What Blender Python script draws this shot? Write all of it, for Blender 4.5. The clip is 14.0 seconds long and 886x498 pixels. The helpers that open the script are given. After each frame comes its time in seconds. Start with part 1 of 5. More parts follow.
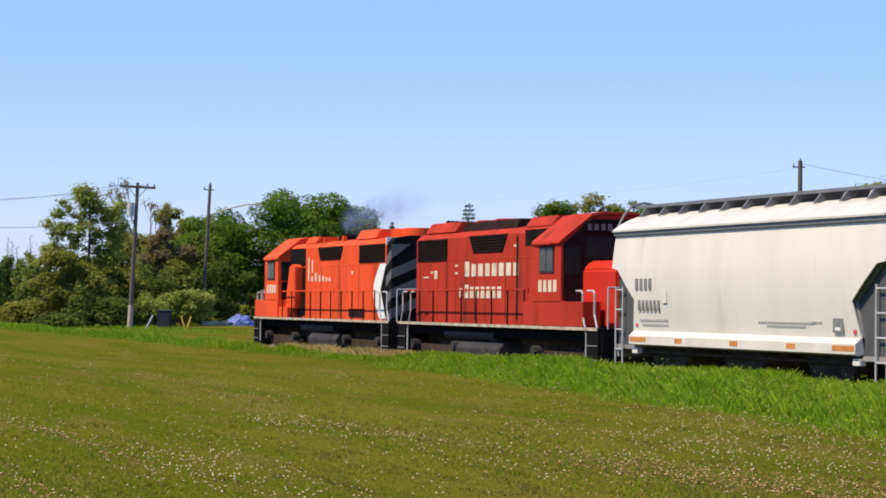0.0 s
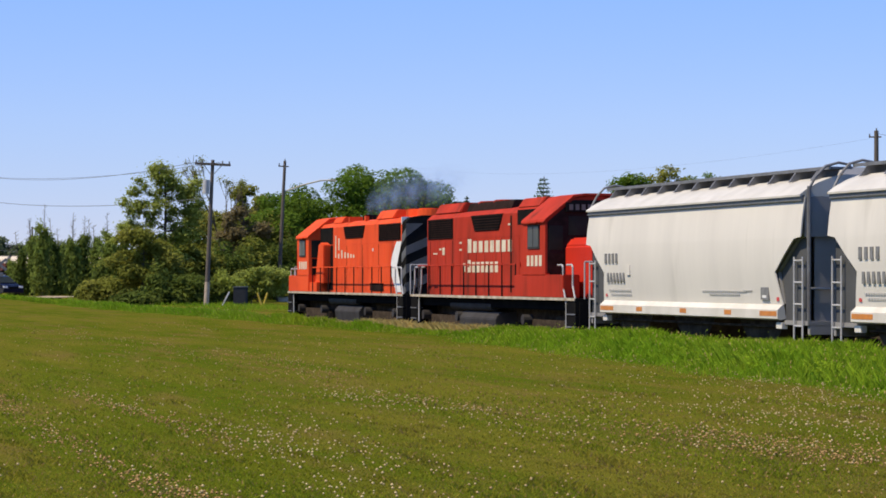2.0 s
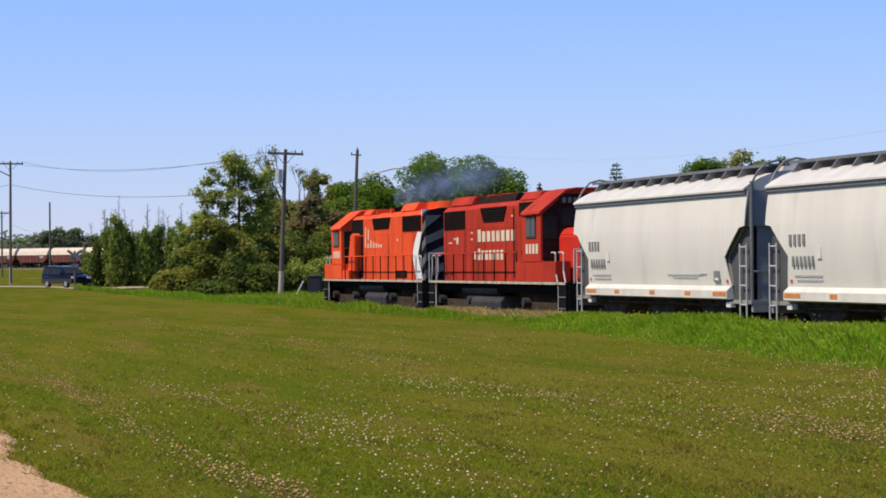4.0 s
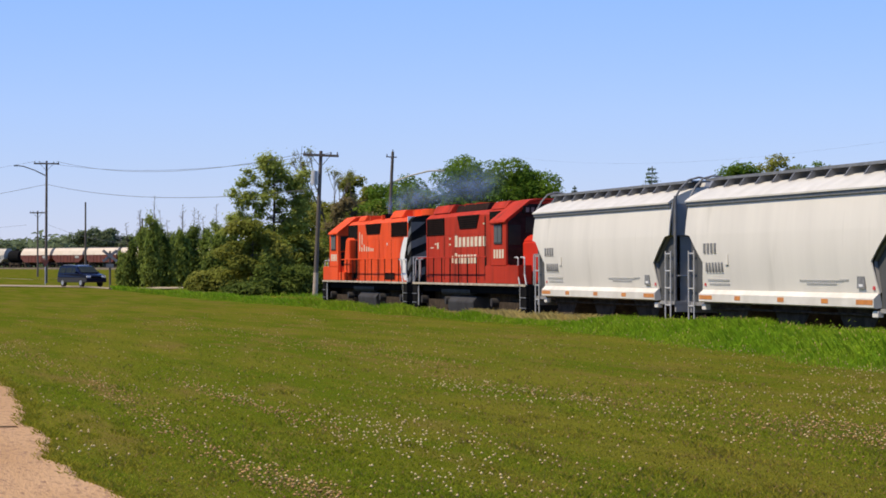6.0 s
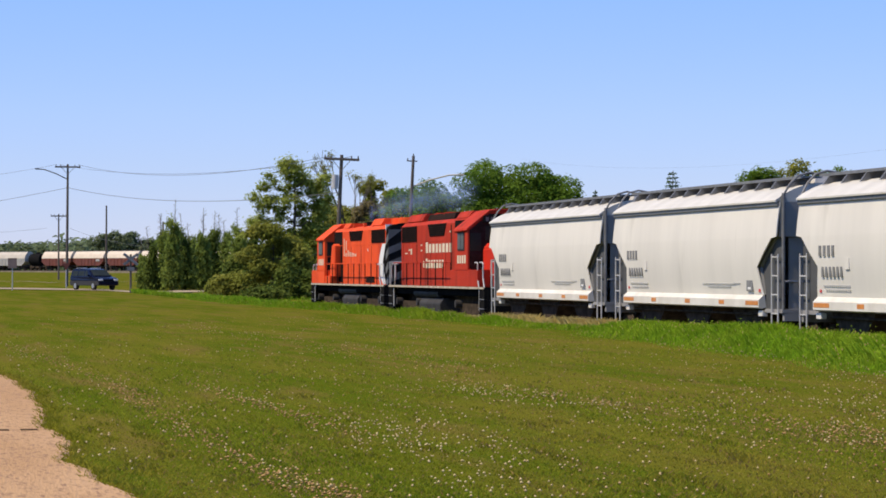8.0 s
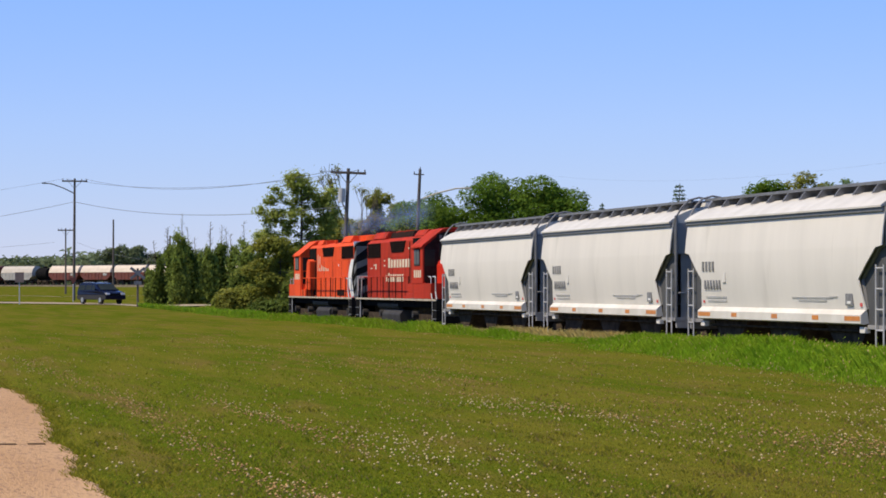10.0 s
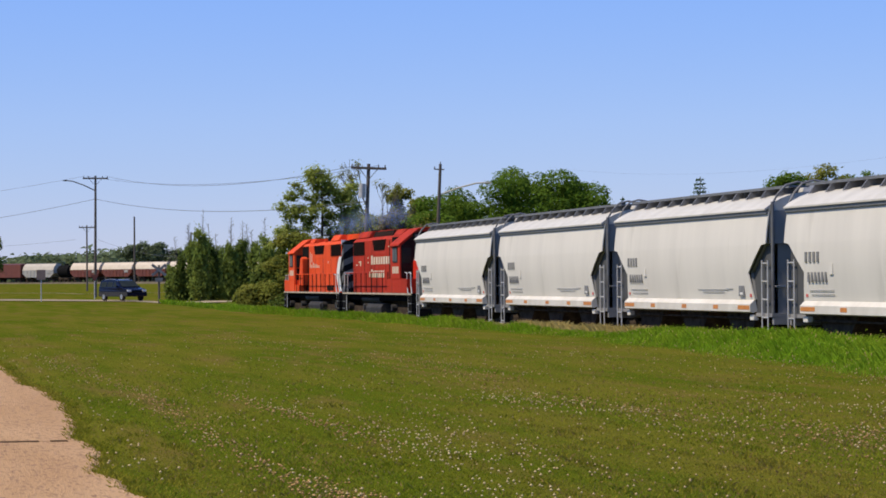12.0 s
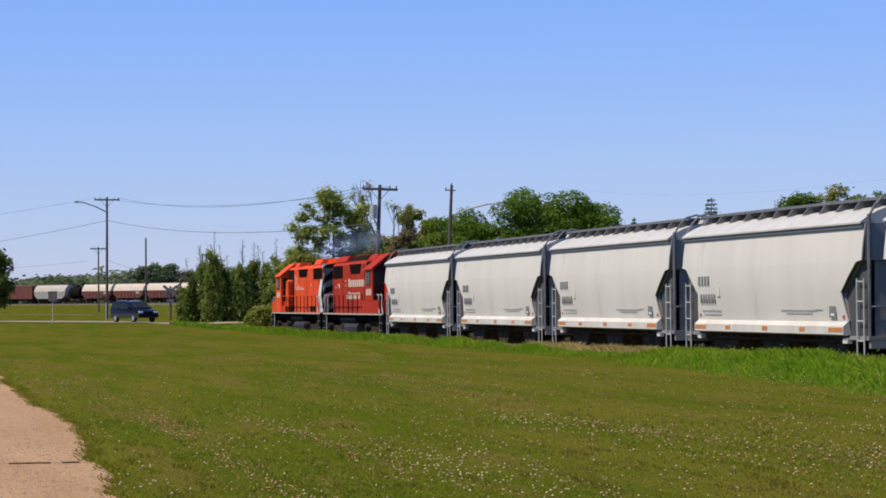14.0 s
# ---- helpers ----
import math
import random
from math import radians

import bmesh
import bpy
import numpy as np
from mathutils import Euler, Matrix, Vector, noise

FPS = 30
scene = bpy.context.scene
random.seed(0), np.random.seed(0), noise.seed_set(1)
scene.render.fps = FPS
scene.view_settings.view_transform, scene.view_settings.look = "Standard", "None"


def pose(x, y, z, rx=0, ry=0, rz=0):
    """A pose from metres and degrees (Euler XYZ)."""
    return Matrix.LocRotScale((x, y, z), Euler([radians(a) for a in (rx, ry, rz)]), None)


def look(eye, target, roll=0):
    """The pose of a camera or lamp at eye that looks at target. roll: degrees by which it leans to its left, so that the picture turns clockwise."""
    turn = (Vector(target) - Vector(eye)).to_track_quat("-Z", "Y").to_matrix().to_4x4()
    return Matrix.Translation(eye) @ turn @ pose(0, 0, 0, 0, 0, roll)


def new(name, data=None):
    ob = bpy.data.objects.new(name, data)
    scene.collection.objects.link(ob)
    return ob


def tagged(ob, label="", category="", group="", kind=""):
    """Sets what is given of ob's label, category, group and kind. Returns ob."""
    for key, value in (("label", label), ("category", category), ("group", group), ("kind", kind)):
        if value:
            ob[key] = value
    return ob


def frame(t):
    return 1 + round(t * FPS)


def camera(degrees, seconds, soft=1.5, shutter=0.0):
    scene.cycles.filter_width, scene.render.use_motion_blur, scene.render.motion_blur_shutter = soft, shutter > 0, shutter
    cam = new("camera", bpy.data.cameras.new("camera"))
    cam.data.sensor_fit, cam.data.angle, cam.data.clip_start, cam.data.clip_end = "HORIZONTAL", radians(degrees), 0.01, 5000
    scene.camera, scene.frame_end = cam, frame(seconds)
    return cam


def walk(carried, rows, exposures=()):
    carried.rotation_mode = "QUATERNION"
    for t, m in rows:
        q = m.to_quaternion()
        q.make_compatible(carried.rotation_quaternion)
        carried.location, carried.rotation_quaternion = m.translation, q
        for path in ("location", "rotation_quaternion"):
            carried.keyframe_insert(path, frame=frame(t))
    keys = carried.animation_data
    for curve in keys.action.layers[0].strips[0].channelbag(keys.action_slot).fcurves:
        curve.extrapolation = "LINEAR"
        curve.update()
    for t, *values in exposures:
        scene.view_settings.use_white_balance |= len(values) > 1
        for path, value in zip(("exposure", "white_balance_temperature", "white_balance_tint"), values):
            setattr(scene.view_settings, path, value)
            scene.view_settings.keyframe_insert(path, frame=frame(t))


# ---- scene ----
# ---------------------------------------------------------------- camera
EYE = (0, 0, 2.14)
cam = camera(20.08, 14.0, soft=1.7)
# seconds, heading left of the track, tilt up, lean (degrees)
AIM = [
    (0, -17.839, 1.280, 0.667),
    (0.5, -17.213, 1.295, 0.302),
    (1, -16.856, 1.097, 0.502),
    (1.5, -16.729, 0.962, 0.470),
    (2, -16.124, 0.682, 0.122),
    (2.5, -15.458, 0.562, 0.163),
    (3, -15.142, 0.588, 0.475),
    (3.5, -14.635, 0.414, -0.421),
    (6, -13.652, 0.456, -0.041),
    (6.5, -13.486, 0.348, -0.265),
    (7, -13.287, 0.493, 0.148),
    (7.5, -13.246, 0.581, 0.041),
    (8, -13.184, 0.550, 0.095),
    (8.5, -13.340, 0.672, 0.244),
    (9, -13.319, 0.880, 0.040),
    (11.5, -12.530, 0.795, -0.120),
    (12, -12.550, 0.739, -0.389),
    (12.5, -12.487, 0.653, -0.287),
    (13, -12.326, 0.793, -0.126),
    (13.5, -12.245, 0.886, -0.666),
    (14, -12.294, 1.219, -0.467),
]
walk(cam, [(t, Matrix.Translation(EYE) @ pose(0, 0, 0, 0, 0, h) @ pose(0, 0, 0, 90 + p) @ pose(0, 0, 0, 0, 0, r))
           for t, h, p, r in AIM], exposures=[(0, 0.20, 6800, 10), (1, 0.0, 6800, 10), (3, 0.0, 6800, 10), (9, 0.05, 6750, 10), (11.5, -0.15, 6650, 10), (14, -0.17, 6550, 10)])

# ---------------------------------------------------------------- light
SUN_AZ, SUN_EL = radians(96), radians(55)     # to the left of the track's way, and height
world = bpy.data.worlds.new("world")
scene.world = world
world.use_nodes = True
wn = world.node_tree
sky = wn.nodes.new("ShaderNodeTexSky")
sky.sky_type = "NISHITA"
sky.sun_disc = False
sky.sun_elevation = SUN_EL
sky.sun_rotation = -SUN_AZ
sky.dust_density = 0.0
sky.air_density = 1.0
sky.ozone_density = 2.2
sat = wn.nodes.new("ShaderNodeHueSaturation")
sat.inputs["Saturation"].default_value = 1.5
wn.links.new(sky.outputs[0], sat.inputs["Color"])
clear = wn.nodes.new("ShaderNodeMix")      # deepens the sky to a clear summer blue
clear.data_type = "RGBA"
clear.inputs["Factor"].default_value = 0.6
height = wn.nodes.new("ShaderNodeTexCoord")
split = wn.nodes.new("ShaderNodeSeparateXYZ")
wn.links.new(height.outputs["Generated"], split.inputs[0])
tone = wn.nodes.new("ShaderNodeValToRGB")      # paler at the horizon, deeper above
tone.color_ramp.elements[0].color = (0.43, 0.57, 1.10, 1)
tone.color_ramp.elements[1].color = (0.22, 0.40, 1.05, 1)
mid_tone = tone.color_ramp.elements.new(0.14)
mid_tone.color = (0.285, 0.50, 1.32, 1)
wn.links.new(split.outputs["Z"], tone.inputs[0])
tenfold = wn.nodes.new("ShaderNodeVectorMath")
tenfold.operation = "SCALE"
tenfold.inputs["Scale"].default_value = 10.0
wn.links.new(tone.outputs[0], tenfold.inputs[0])
wn.links.new(tenfold.outputs[0], clear.inputs["B"])
wn.links.new(sat.outputs[0], clear.inputs["A"])
wn.links.new(clear.outputs["Result"], wn.nodes["Background"].inputs[0])
wn.nodes["Background"].inputs[1].default_value = 0.105
sun = new("sun", bpy.data.lights.new("sun", "SUN"))
sun.data.energy = 5.0
sun.data.angle = radians(0.55)
sun.data.color = (1.0, 0.90, 0.71)
sun_dir = Vector((-math.sin(SUN_AZ) * math.cos(SUN_EL), math.cos(SUN_AZ) * math.cos(SUN_EL), math.sin(SUN_EL)))
sun.matrix_world = look(sun_dir * 60, (0, 0, 0))


# ---------------------------------------------------------------- materials
def surface(name, col, col2=None, rough=0.6, metal=0.0, scale=3.0, detail=6.0, bump=0.0, bump_scale=30.0, spots=None, spot_scale=1.0,
            spot_at=0.62, spread=(0.35, 0.65), isle=0.0, stretch=(1, 1, 1), spec=0.4):
    """Principled surface: two colours mixed by noise, a third in patches, fine relief."""
    m = bpy.data.materials.new(name)
    m.use_nodes = True
    n, l = m.node_tree.nodes, m.node_tree.links
    b = n["Principled BSDF"]
    b.inputs["Roughness"].default_value = rough
    b.inputs["Metallic"].default_value = metal
    b.inputs["Specular IOR Level"].default_value = spec
    tc = n.new("ShaderNodeTexCoord")
    mp = n.new("ShaderNodeMapping")
    mp.inputs["Scale"].default_value = stretch
    l.new(tc.outputs["Object"], mp.inputs[0])
    nz = n.new("ShaderNodeTexNoise")
    nz.inputs["Scale"].default_value = scale
    nz.inputs["Detail"].default_value = detail
    l.new(mp.outputs[0], nz.inputs["Vector"])
    rp = n.new("ShaderNodeValToRGB")
    rp.color_ramp.elements[0].position, rp.color_ramp.elements[1].position = spread
    rp.color_ramp.elements[0].color = (*col, 1)
    rp.color_ramp.elements[1].color = (*(col2 or [c * 0.8 for c in col]), 1)
    l.new(nz.outputs[0], rp.inputs[0])
    out = rp.outputs[0]
    if spots:
        n2 = n.new("ShaderNodeTexNoise")
        n2.inputs["Scale"].default_value = spot_scale
        n2.inputs["Detail"].default_value = 8
        l.new(mp.outputs[0], n2.inputs["Vector"])
        r2 = n.new("ShaderNodeValToRGB")
        r2.color_ramp.elements[0].position, r2.color_ramp.elements[1].position = spot_at - 0.05, spot_at + 0.16
        l.new(n2.outputs[0], r2.inputs[0])
        mx = n.new("ShaderNodeMix")
        mx.data_type = "RGBA"
        mx.inputs["B"].default_value = (*spots, 1)
        l.new(r2.outputs[0], mx.inputs["Factor"])
        l.new(out, mx.inputs["A"])
        out = mx.outputs["Result"]
    if isle:
        geo = n.new("ShaderNodeNewGeometry")
        hs = n.new("ShaderNodeHueSaturation")
        mr = n.new("ShaderNodeMapRange")
        mr.inputs["To Min"].default_value, mr.inputs["To Max"].default_value = 1 - isle, 1 + isle
        l.new(geo.outputs["Random Per Island"], mr.inputs["Value"])
        l.new(mr.outputs[0], hs.inputs["Value"])
        l.new(out, hs.inputs["Color"])
        out = hs.outputs[0]
    l.new(out, b.inputs["Base Color"])
    if bump:
        n3 = n.new("ShaderNodeTexNoise")
        n3.inputs["Scale"].default_value = bump_scale
        n3.inputs["Detail"].default_value = 8
        l.new(mp.outputs[0], n3.inputs["Vector"])
        bp = n.new("ShaderNodeBump")
        bp.inputs["Strength"].default_value = bump
        bp.inputs["Distance"].default_value = 0.05
        l.new(n3.outputs[0], bp.inputs["Height"])
        l.new(bp.outputs[0], b.inputs["Normal"])
    return m


def leafy(name, col, col2, isle=0.35, through_light=0.42):
    """Leaves: diffuse and translucent, each leaf a little different."""
    m = surface(name, col, col2, rough=0.7, scale=0.35, isle=isle, spec=0.08)
    n, l = m.node_tree.nodes, m.node_tree.links
    b = n["Principled BSDF"]
    src = b.inputs["Base Color"].links[0].from_socket
    tr = n.new("ShaderNodeBsdfTranslucent")
    l.new(src, tr.inputs[0])
    mx = n.new("ShaderNodeMixShader")
    mx.inputs[0].default_value = through_light
    l.new(b.outputs[0], mx.inputs[1])
    l.new(tr.outputs[0], mx.inputs[2])
    l.new(mx.outputs[0], n["Material Output"].inputs[0])
    return m


M = {
    "orange": surface("orange_red_paint", (0.76, 0.092, 0.027), (0.64, 0.072, 0.022), 0.7, scale=0.8, spots=(0.36, 0.048, 0.018), spot_scale=1.5, spot_at=0.61, bump=0.08, spec=0.04, stretch=(1, 1, 0.35)),
    "red": surface("faded_red_paint", (0.45, 0.042, 0.023), (0.35, 0.034, 0.019), 0.75, scale=0.9, spots=(0.17, 0.030, 0.018), spot_scale=1.6, spot_at=0.59, bump=0.08, spec=0.03, stretch=(1, 1, 0.28)),
    "red_bright": surface("fresh_red_paint", (0.56, 0.032, 0.016), (0.48, 0.028, 0.014), 0.6, scale=1.0, spec=0.08),
    "black": surface("black_paint", (0.010, 0.010, 0.011), (0.016, 0.015, 0.014), 0.85, scale=2.0, bump=0.1, spec=0.0),
    "stripe_grey": surface("grey_stripe_paint", (0.125, 0.12, 0.115), (0.09, 0.087, 0.083), 0.6, scale=2.0),
    "cream": surface("cream_lettering", (0.70, 0.60, 0.44), (0.58, 0.47, 0.32), 0.6, scale=3.0),
    "white": surface("white_paint", (0.78, 0.76, 0.72), (0.68, 0.65, 0.60), 0.45, scale=1.5),
    "dirty_white": surface("dirty_white_stripe", (0.58, 0.50, 0.38), (0.30, 0.22, 0.14), 0.6, scale=2.5),
    "under": surface("grimy_running_gear", (0.045, 0.034, 0.025), (0.085, 0.063, 0.045), 0.95, scale=4.0, bump=0.3, spec=0.0),
    "steel_grey": surface("grey_steel", (0.20, 0.20, 0.20), (0.13, 0.12, 0.115), 0.55, 0.2, scale=3.0),
    "tank": surface("grey_fuel_tank", (0.055, 0.052, 0.05), (0.038, 0.033, 0.03), 0.7, scale=1.5, spec=0.1),
    "grille": surface("dark_grille", (0.035, 0.02, 0.018), (0.02, 0.014, 0.012), 0.9, scale=5.0, spec=0.0),
    "hopper": surface("light_grey_hopper_paint", (0.68, 0.63, 0.55), (0.61, 0.565, 0.495), 0.6, scale=0.9, spots=(0.45, 0.41, 0.345), spot_scale=1.1, spot_at=0.64, stretch=(1, 1, 0.16), spec=0.2),
    "hopper_roof": surface("white_hopper_roof", (0.56, 0.525, 0.465), (0.48, 0.45, 0.395), 0.6, scale=1.5, spec=0.1),
    "hopper_sill": surface("white_hopper_sill", (0.68, 0.63, 0.55), (0.58, 0.53, 0.45), 0.5, scale=1.6, spec=0.2),
    # darker than the sides: shade of the car ends is in this colour
    "hopper_end": surface("shaded_hopper_end", (0.30, 0.285, 0.265), (0.25, 0.235, 0.22), 0.7, scale=1.0, spec=0.1),
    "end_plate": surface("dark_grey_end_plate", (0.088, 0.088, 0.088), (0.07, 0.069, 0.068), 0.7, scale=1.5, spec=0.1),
    "galv": surface("galvanised_steel", (0.50, 0.48, 0.46), (0.40, 0.385, 0.37), 0.5, 0.1, scale=4.0),
    "walkway": surface("galvanised_grating", (0.20, 0.20, 0.20), (0.15, 0.15, 0.15), 0.6, 0.3, scale=6.0),
    "mark": surface("black_lettering", (0.14, 0.138, 0.13), (0.22, 0.21, 0.20), 0.6, scale=8.0),
    "mark_pale": surface("worn_small_lettering", (0.40, 0.38, 0.35), (0.48, 0.455, 0.41), 0.6, scale=8.0),
    "amber": surface("orange_reflector", (0.62, 0.22, 0.03), (0.5, 0.17, 0.03), 0.35, scale=6.0),
    "red_mark": surface("red_mark", (0.6, 0.06, 0.05), (0.5, 0.06, 0.05), 0.5),
    "glass": surface("dark_cab_glass", (0.018, 0.022, 0.018), (0.028, 0.032, 0.026), 0.3, scale=1.0, spec=0.05),
    # pale olive pane colour stands in for a reflection
    "cab_pane": surface("reflecting_cab_glass", (0.10, 0.095, 0.06), (0.05, 0.05, 0.04), 0.35, scale=1.0, spec=0.3),
    "lamp_steel": surface("warm_grey_lamp_steel", (0.52, 0.46, 0.36), (0.45, 0.40, 0.31), 0.6, scale=4.0),
    "yard_bed": surface("cindery_yard_bed", (0.10, 0.085, 0.06), (0.15, 0.125, 0.085), 0.95, scale=0.6, spec=0.0),
    "wood": surface("weathered_pole_wood", (0.085, 0.065, 0.05), (0.13, 0.105, 0.085), 0.85, scale=2.0, stretch=(8, 8, 0.5), bump=0.3),
    "pale_wood": surface("pale_wrap", (0.36, 0.27, 0.19), (0.43, 0.34, 0.25), 0.8, scale=3.0),
    "bark": surface("bark", (0.075, 0.055, 0.04), (0.12, 0.09, 0.07), 0.9, scale=3.0, stretch=(4, 4, 0.6), bump=0.5),
    "wire": surface("weathered_wire", (0.10, 0.10, 0.11), (0.14, 0.14, 0.15), 0.6),
    "lawn": surface("mown_lawn", (0.070, 0.092, 0.006), (0.116, 0.108, 0.013), 0.9, scale=0.8, detail=14, bump=0.9, bump_scale=9,
                    spots=(0.135, 0.098, 0.024), spot_scale=1.5, spot_at=0.57, spread=(0.36, 0.62), stretch=(1, 0.13, 1), spec=0.0),
    "concrete": surface("aggregate_concrete", (0.41, 0.235, 0.105), (0.475, 0.285, 0.138), 0.85, scale=1.2, detail=10, bump=0.5, bump_scale=45,
                        spots=(0.25, 0.14, 0.075), spot_scale=26, spot_at=0.55, spec=0.1, stretch=(1, 0.2, 1)),
    "joint": surface("dark_joint_dirt", (0.10, 0.06, 0.035), (0.07, 0.045, 0.03), 0.95, scale=6, spec=0.0),
    "asphalt": surface("pale_gravel_road", (0.29, 0.225, 0.15), (0.35, 0.28, 0.19), 0.95, scale=0.8, bump=0.4, spec=0.0),
    "ballast": surface("ballast", (0.13, 0.12, 0.105), (0.24, 0.22, 0.19), 0.95, scale=14, detail=8, bump=0.9, bump_scale=18),
    "rail": surface("worn_rail", (0.16, 0.10, 0.07), (0.22, 0.17, 0.13), 0.5, 0.6, scale=4),
    "tie": surface("creosoted_tie", (0.05, 0.038, 0.03), (0.09, 0.07, 0.055), 0.9, scale=5),
    "navy": surface("navy_car_paint", (0.004, 0.005, 0.018), (0.005, 0.006, 0.022), 0.22, 0.0, scale=2, spec=0.15),
    "cladding": surface("grey_lower_cladding", (0.04, 0.04, 0.042), (0.034, 0.034, 0.036), 0.6, spec=0.1),
    "tyre": surface("tyre_rubber", (0.015, 0.015, 0.015), (0.025, 0.024, 0.022), 0.85),
    "chrome": surface("bright_wheel", (0.55, 0.55, 0.56), (0.45, 0.45, 0.46), 0.3, 0.8),
    "lamp_glass": surface("headlamp_glass", (0.8, 0.8, 0.8), (0.7, 0.7, 0.7), 0.15, spec=0.8),
    "oxide": surface("oxide_brown_paint", (0.16, 0.045, 0.028), (0.12, 0.035, 0.024), 0.6, scale=0.6, spots=(0.08, 0.03, 0.02), spot_scale=0.7),
    "yard_grey": surface("dusty_grey_paint", (0.36, 0.34, 0.31), (0.30, 0.28, 0.25), 0.6, scale=0.6),
    "yard_roof": surface("dusty_white_roof", (0.62, 0.51, 0.39), (0.54, 0.44, 0.33), 0.6, scale=0.8),
    "yard_roof_grey": surface("dusty_grey_roof", (0.48, 0.42, 0.34), (0.42, 0.36, 0.29), 0.6, scale=0.8),
    "yellow": surface("yellow_post_paint", (0.62, 0.42, 0.04), (0.5, 0.33, 0.04), 0.5),
    "tarp": surface("blue_plastic_sheet", (0.10, 0.14, 0.34), (0.14, 0.19, 0.42), 0.5, scale=2.0),
    "sign_back": surface("faded_brownish_sign", (0.26, 0.17, 0.13), (0.21, 0.14, 0.11), 0.6, scale=3.0),
    "hay": surface("withered_hay", (0.42, 0.26, 0.10), (0.30, 0.17, 0.07), 0.9, scale=0.8, isle=0.25, spec=0.05),
    "rock": surface("pale_rock", (0.42, 0.39, 0.34), (0.52, 0.49, 0.43), 0.9, scale=6, bump=0.5),
    "petal": surface("clover_flower", (0.52, 0.40, 0.19), (0.40, 0.26, 0.11), 0.8, scale=0.8, isle=0.15),
    "leaf_a": leafy("leaf_light", (0.25, 0.295, 0.05), (0.35, 0.38, 0.09), 0.35, 0.5),
    "leaf_b": leafy("leaf_deep", (0.078, 0.145, 0.013), (0.125, 0.19, 0.020)),
    "leaf_olive": leafy("leaf_olive", (0.175, 0.19, 0.03), (0.25, 0.24, 0.045)),
    "leaf_brown": leafy("leaf_brownish", (0.16, 0.125, 0.055), (0.21, 0.165, 0.075)),
    # on bushes below the trees this dark green also carries their shade
    "leaf_dark": leafy("leaf_dark", (0.08, 0.115, 0.019), (0.125, 0.155, 0.028)),
    "needle": leafy("needles", (0.07, 0.115, 0.055), (0.10, 0.145, 0.07)),
    "cypress": leafy("column_foliage", (0.145, 0.195, 0.036), (0.21, 0.25, 0.05)),
    # haze of distance is mixed into this leaf colour
    "hazy_far_leaf": leafy("far_woods", (0.12, 0.155, 0.075), (0.15, 0.18, 0.09)),
    "blade": leafy("grass_blade", (0.19, 0.325, 0.014), (0.275, 0.37, 0.024), 0.35, 0.5),
    "dry_blade": leafy("dry_grass", (0.50, 0.38, 0.125), (0.58, 0.45, 0.165), 0.2, 0.4),
    "turf": leafy("turf_blade", (0.205, 0.205, 0.012), (0.295, 0.240, 0.030), 0.35, 0.5),
    "turf_deep": leafy("deep_turf_blade", (0.185, 0.220, 0.012), (0.245, 0.262, 0.018), 0.35, 0.5),
    "turf_dry": leafy("dry_turf_blade", (0.33, 0.215, 0.07), (0.26, 0.165, 0.06), 0.3, 0.4),
}


# ---------------------------------------------------------------- mesh tools
def mesh_of(name, bm, *mats):
    me = bpy.data.meshes.new(name)
    bm.to_mesh(me)
    bm.free()
    for m in mats:
        me.materials.append(M[m] if isinstance(m, str) else m)
    return me


def part(name, bm, material, parent, label=""):
    """One mesh object under a thing or a part."""
    ob = new(name, mesh_of(name, bm, material))
    ob.parent = parent
    if label:
        ob["label"] = label
    return ob


def thing(name, label, category, group="", kind="", at=None):
    ob = new(name)
    tagged(ob, label, category, group, kind)
    if at is not None:
        ob.matrix_basis = at
    return ob


def bx(x0, x1, y0, y1, z0, z1, bevel=0.0, bm=None):
    bm = bm or bmesh.new()
    r = bmesh.ops.create_cube(bm, size=1)
    for v in r["verts"]:
        v.co = (x0 + (v.co.x + 0.5) * (x1 - x0), y0 + (v.co.y + 0.5) * (y1 - y0), z0 + (v.co.z + 0.5) * (z1 - z0))
    if bevel:
        es = list({e for v in r["verts"] for e in v.link_edges})
        bmesh.ops.bevel(bm, geom=es, offset=bevel, segments=2, affect="EDGES")
    return bm


def prism(poly, a, b, axis="x", bm=None, bevel=0.0):
    """A polygon swept along an axis. For x the points are (y, z); for y (x, z); for z (x, y)."""
    bm = bm or bmesh.new()
    place = {"x": lambda p, t: (t, p[0], p[1]), "y": lambda p, t: (p[0], t, p[1]), "z": lambda p, t: (p[0], p[1], t)}[axis]
    lo = [bm.verts.new(place(p, a)) for p in poly]
    hi = [bm.verts.new(place(p, b)) for p in poly]
    n = len(poly)
    fs = [bm.faces.new(lo), bm.faces.new(hi[::-1])]
    for i in range(n):
        fs.append(bm.faces.new((lo[i], hi[i], hi[(i + 1) % n], lo[(i + 1) % n])))
    bmesh.ops.recalc_face_normals(bm, faces=fs)
    if bevel:
        bmesh.ops.bevel(bm, geom=list({e for f in fs for e in f.edges}), offset=bevel, segments=2, affect="EDGES")
    return bm


def cyl(p, q, r, seg=10, bm=None, r2=None):
    bm = bm or bmesh.new()
    p, q = Vector(p), Vector(q)
    m = Matrix.Translation((p + q) / 2) @ (q - p).to_track_quat("Z", "Y").to_matrix().to_4x4()
    bmesh.ops.create_cone(bm, cap_ends=True, segments=seg, radius1=r, radius2=r if r2 is None else r2, depth=(q - p).length, matrix=m)
    return bm


def tube(pts, r, seg=6, bm=None):
    bm = bm or bmesh.new()
    for p, q in zip(pts, pts[1:]):
        cyl(p, q, r, seg, bm)
    return bm


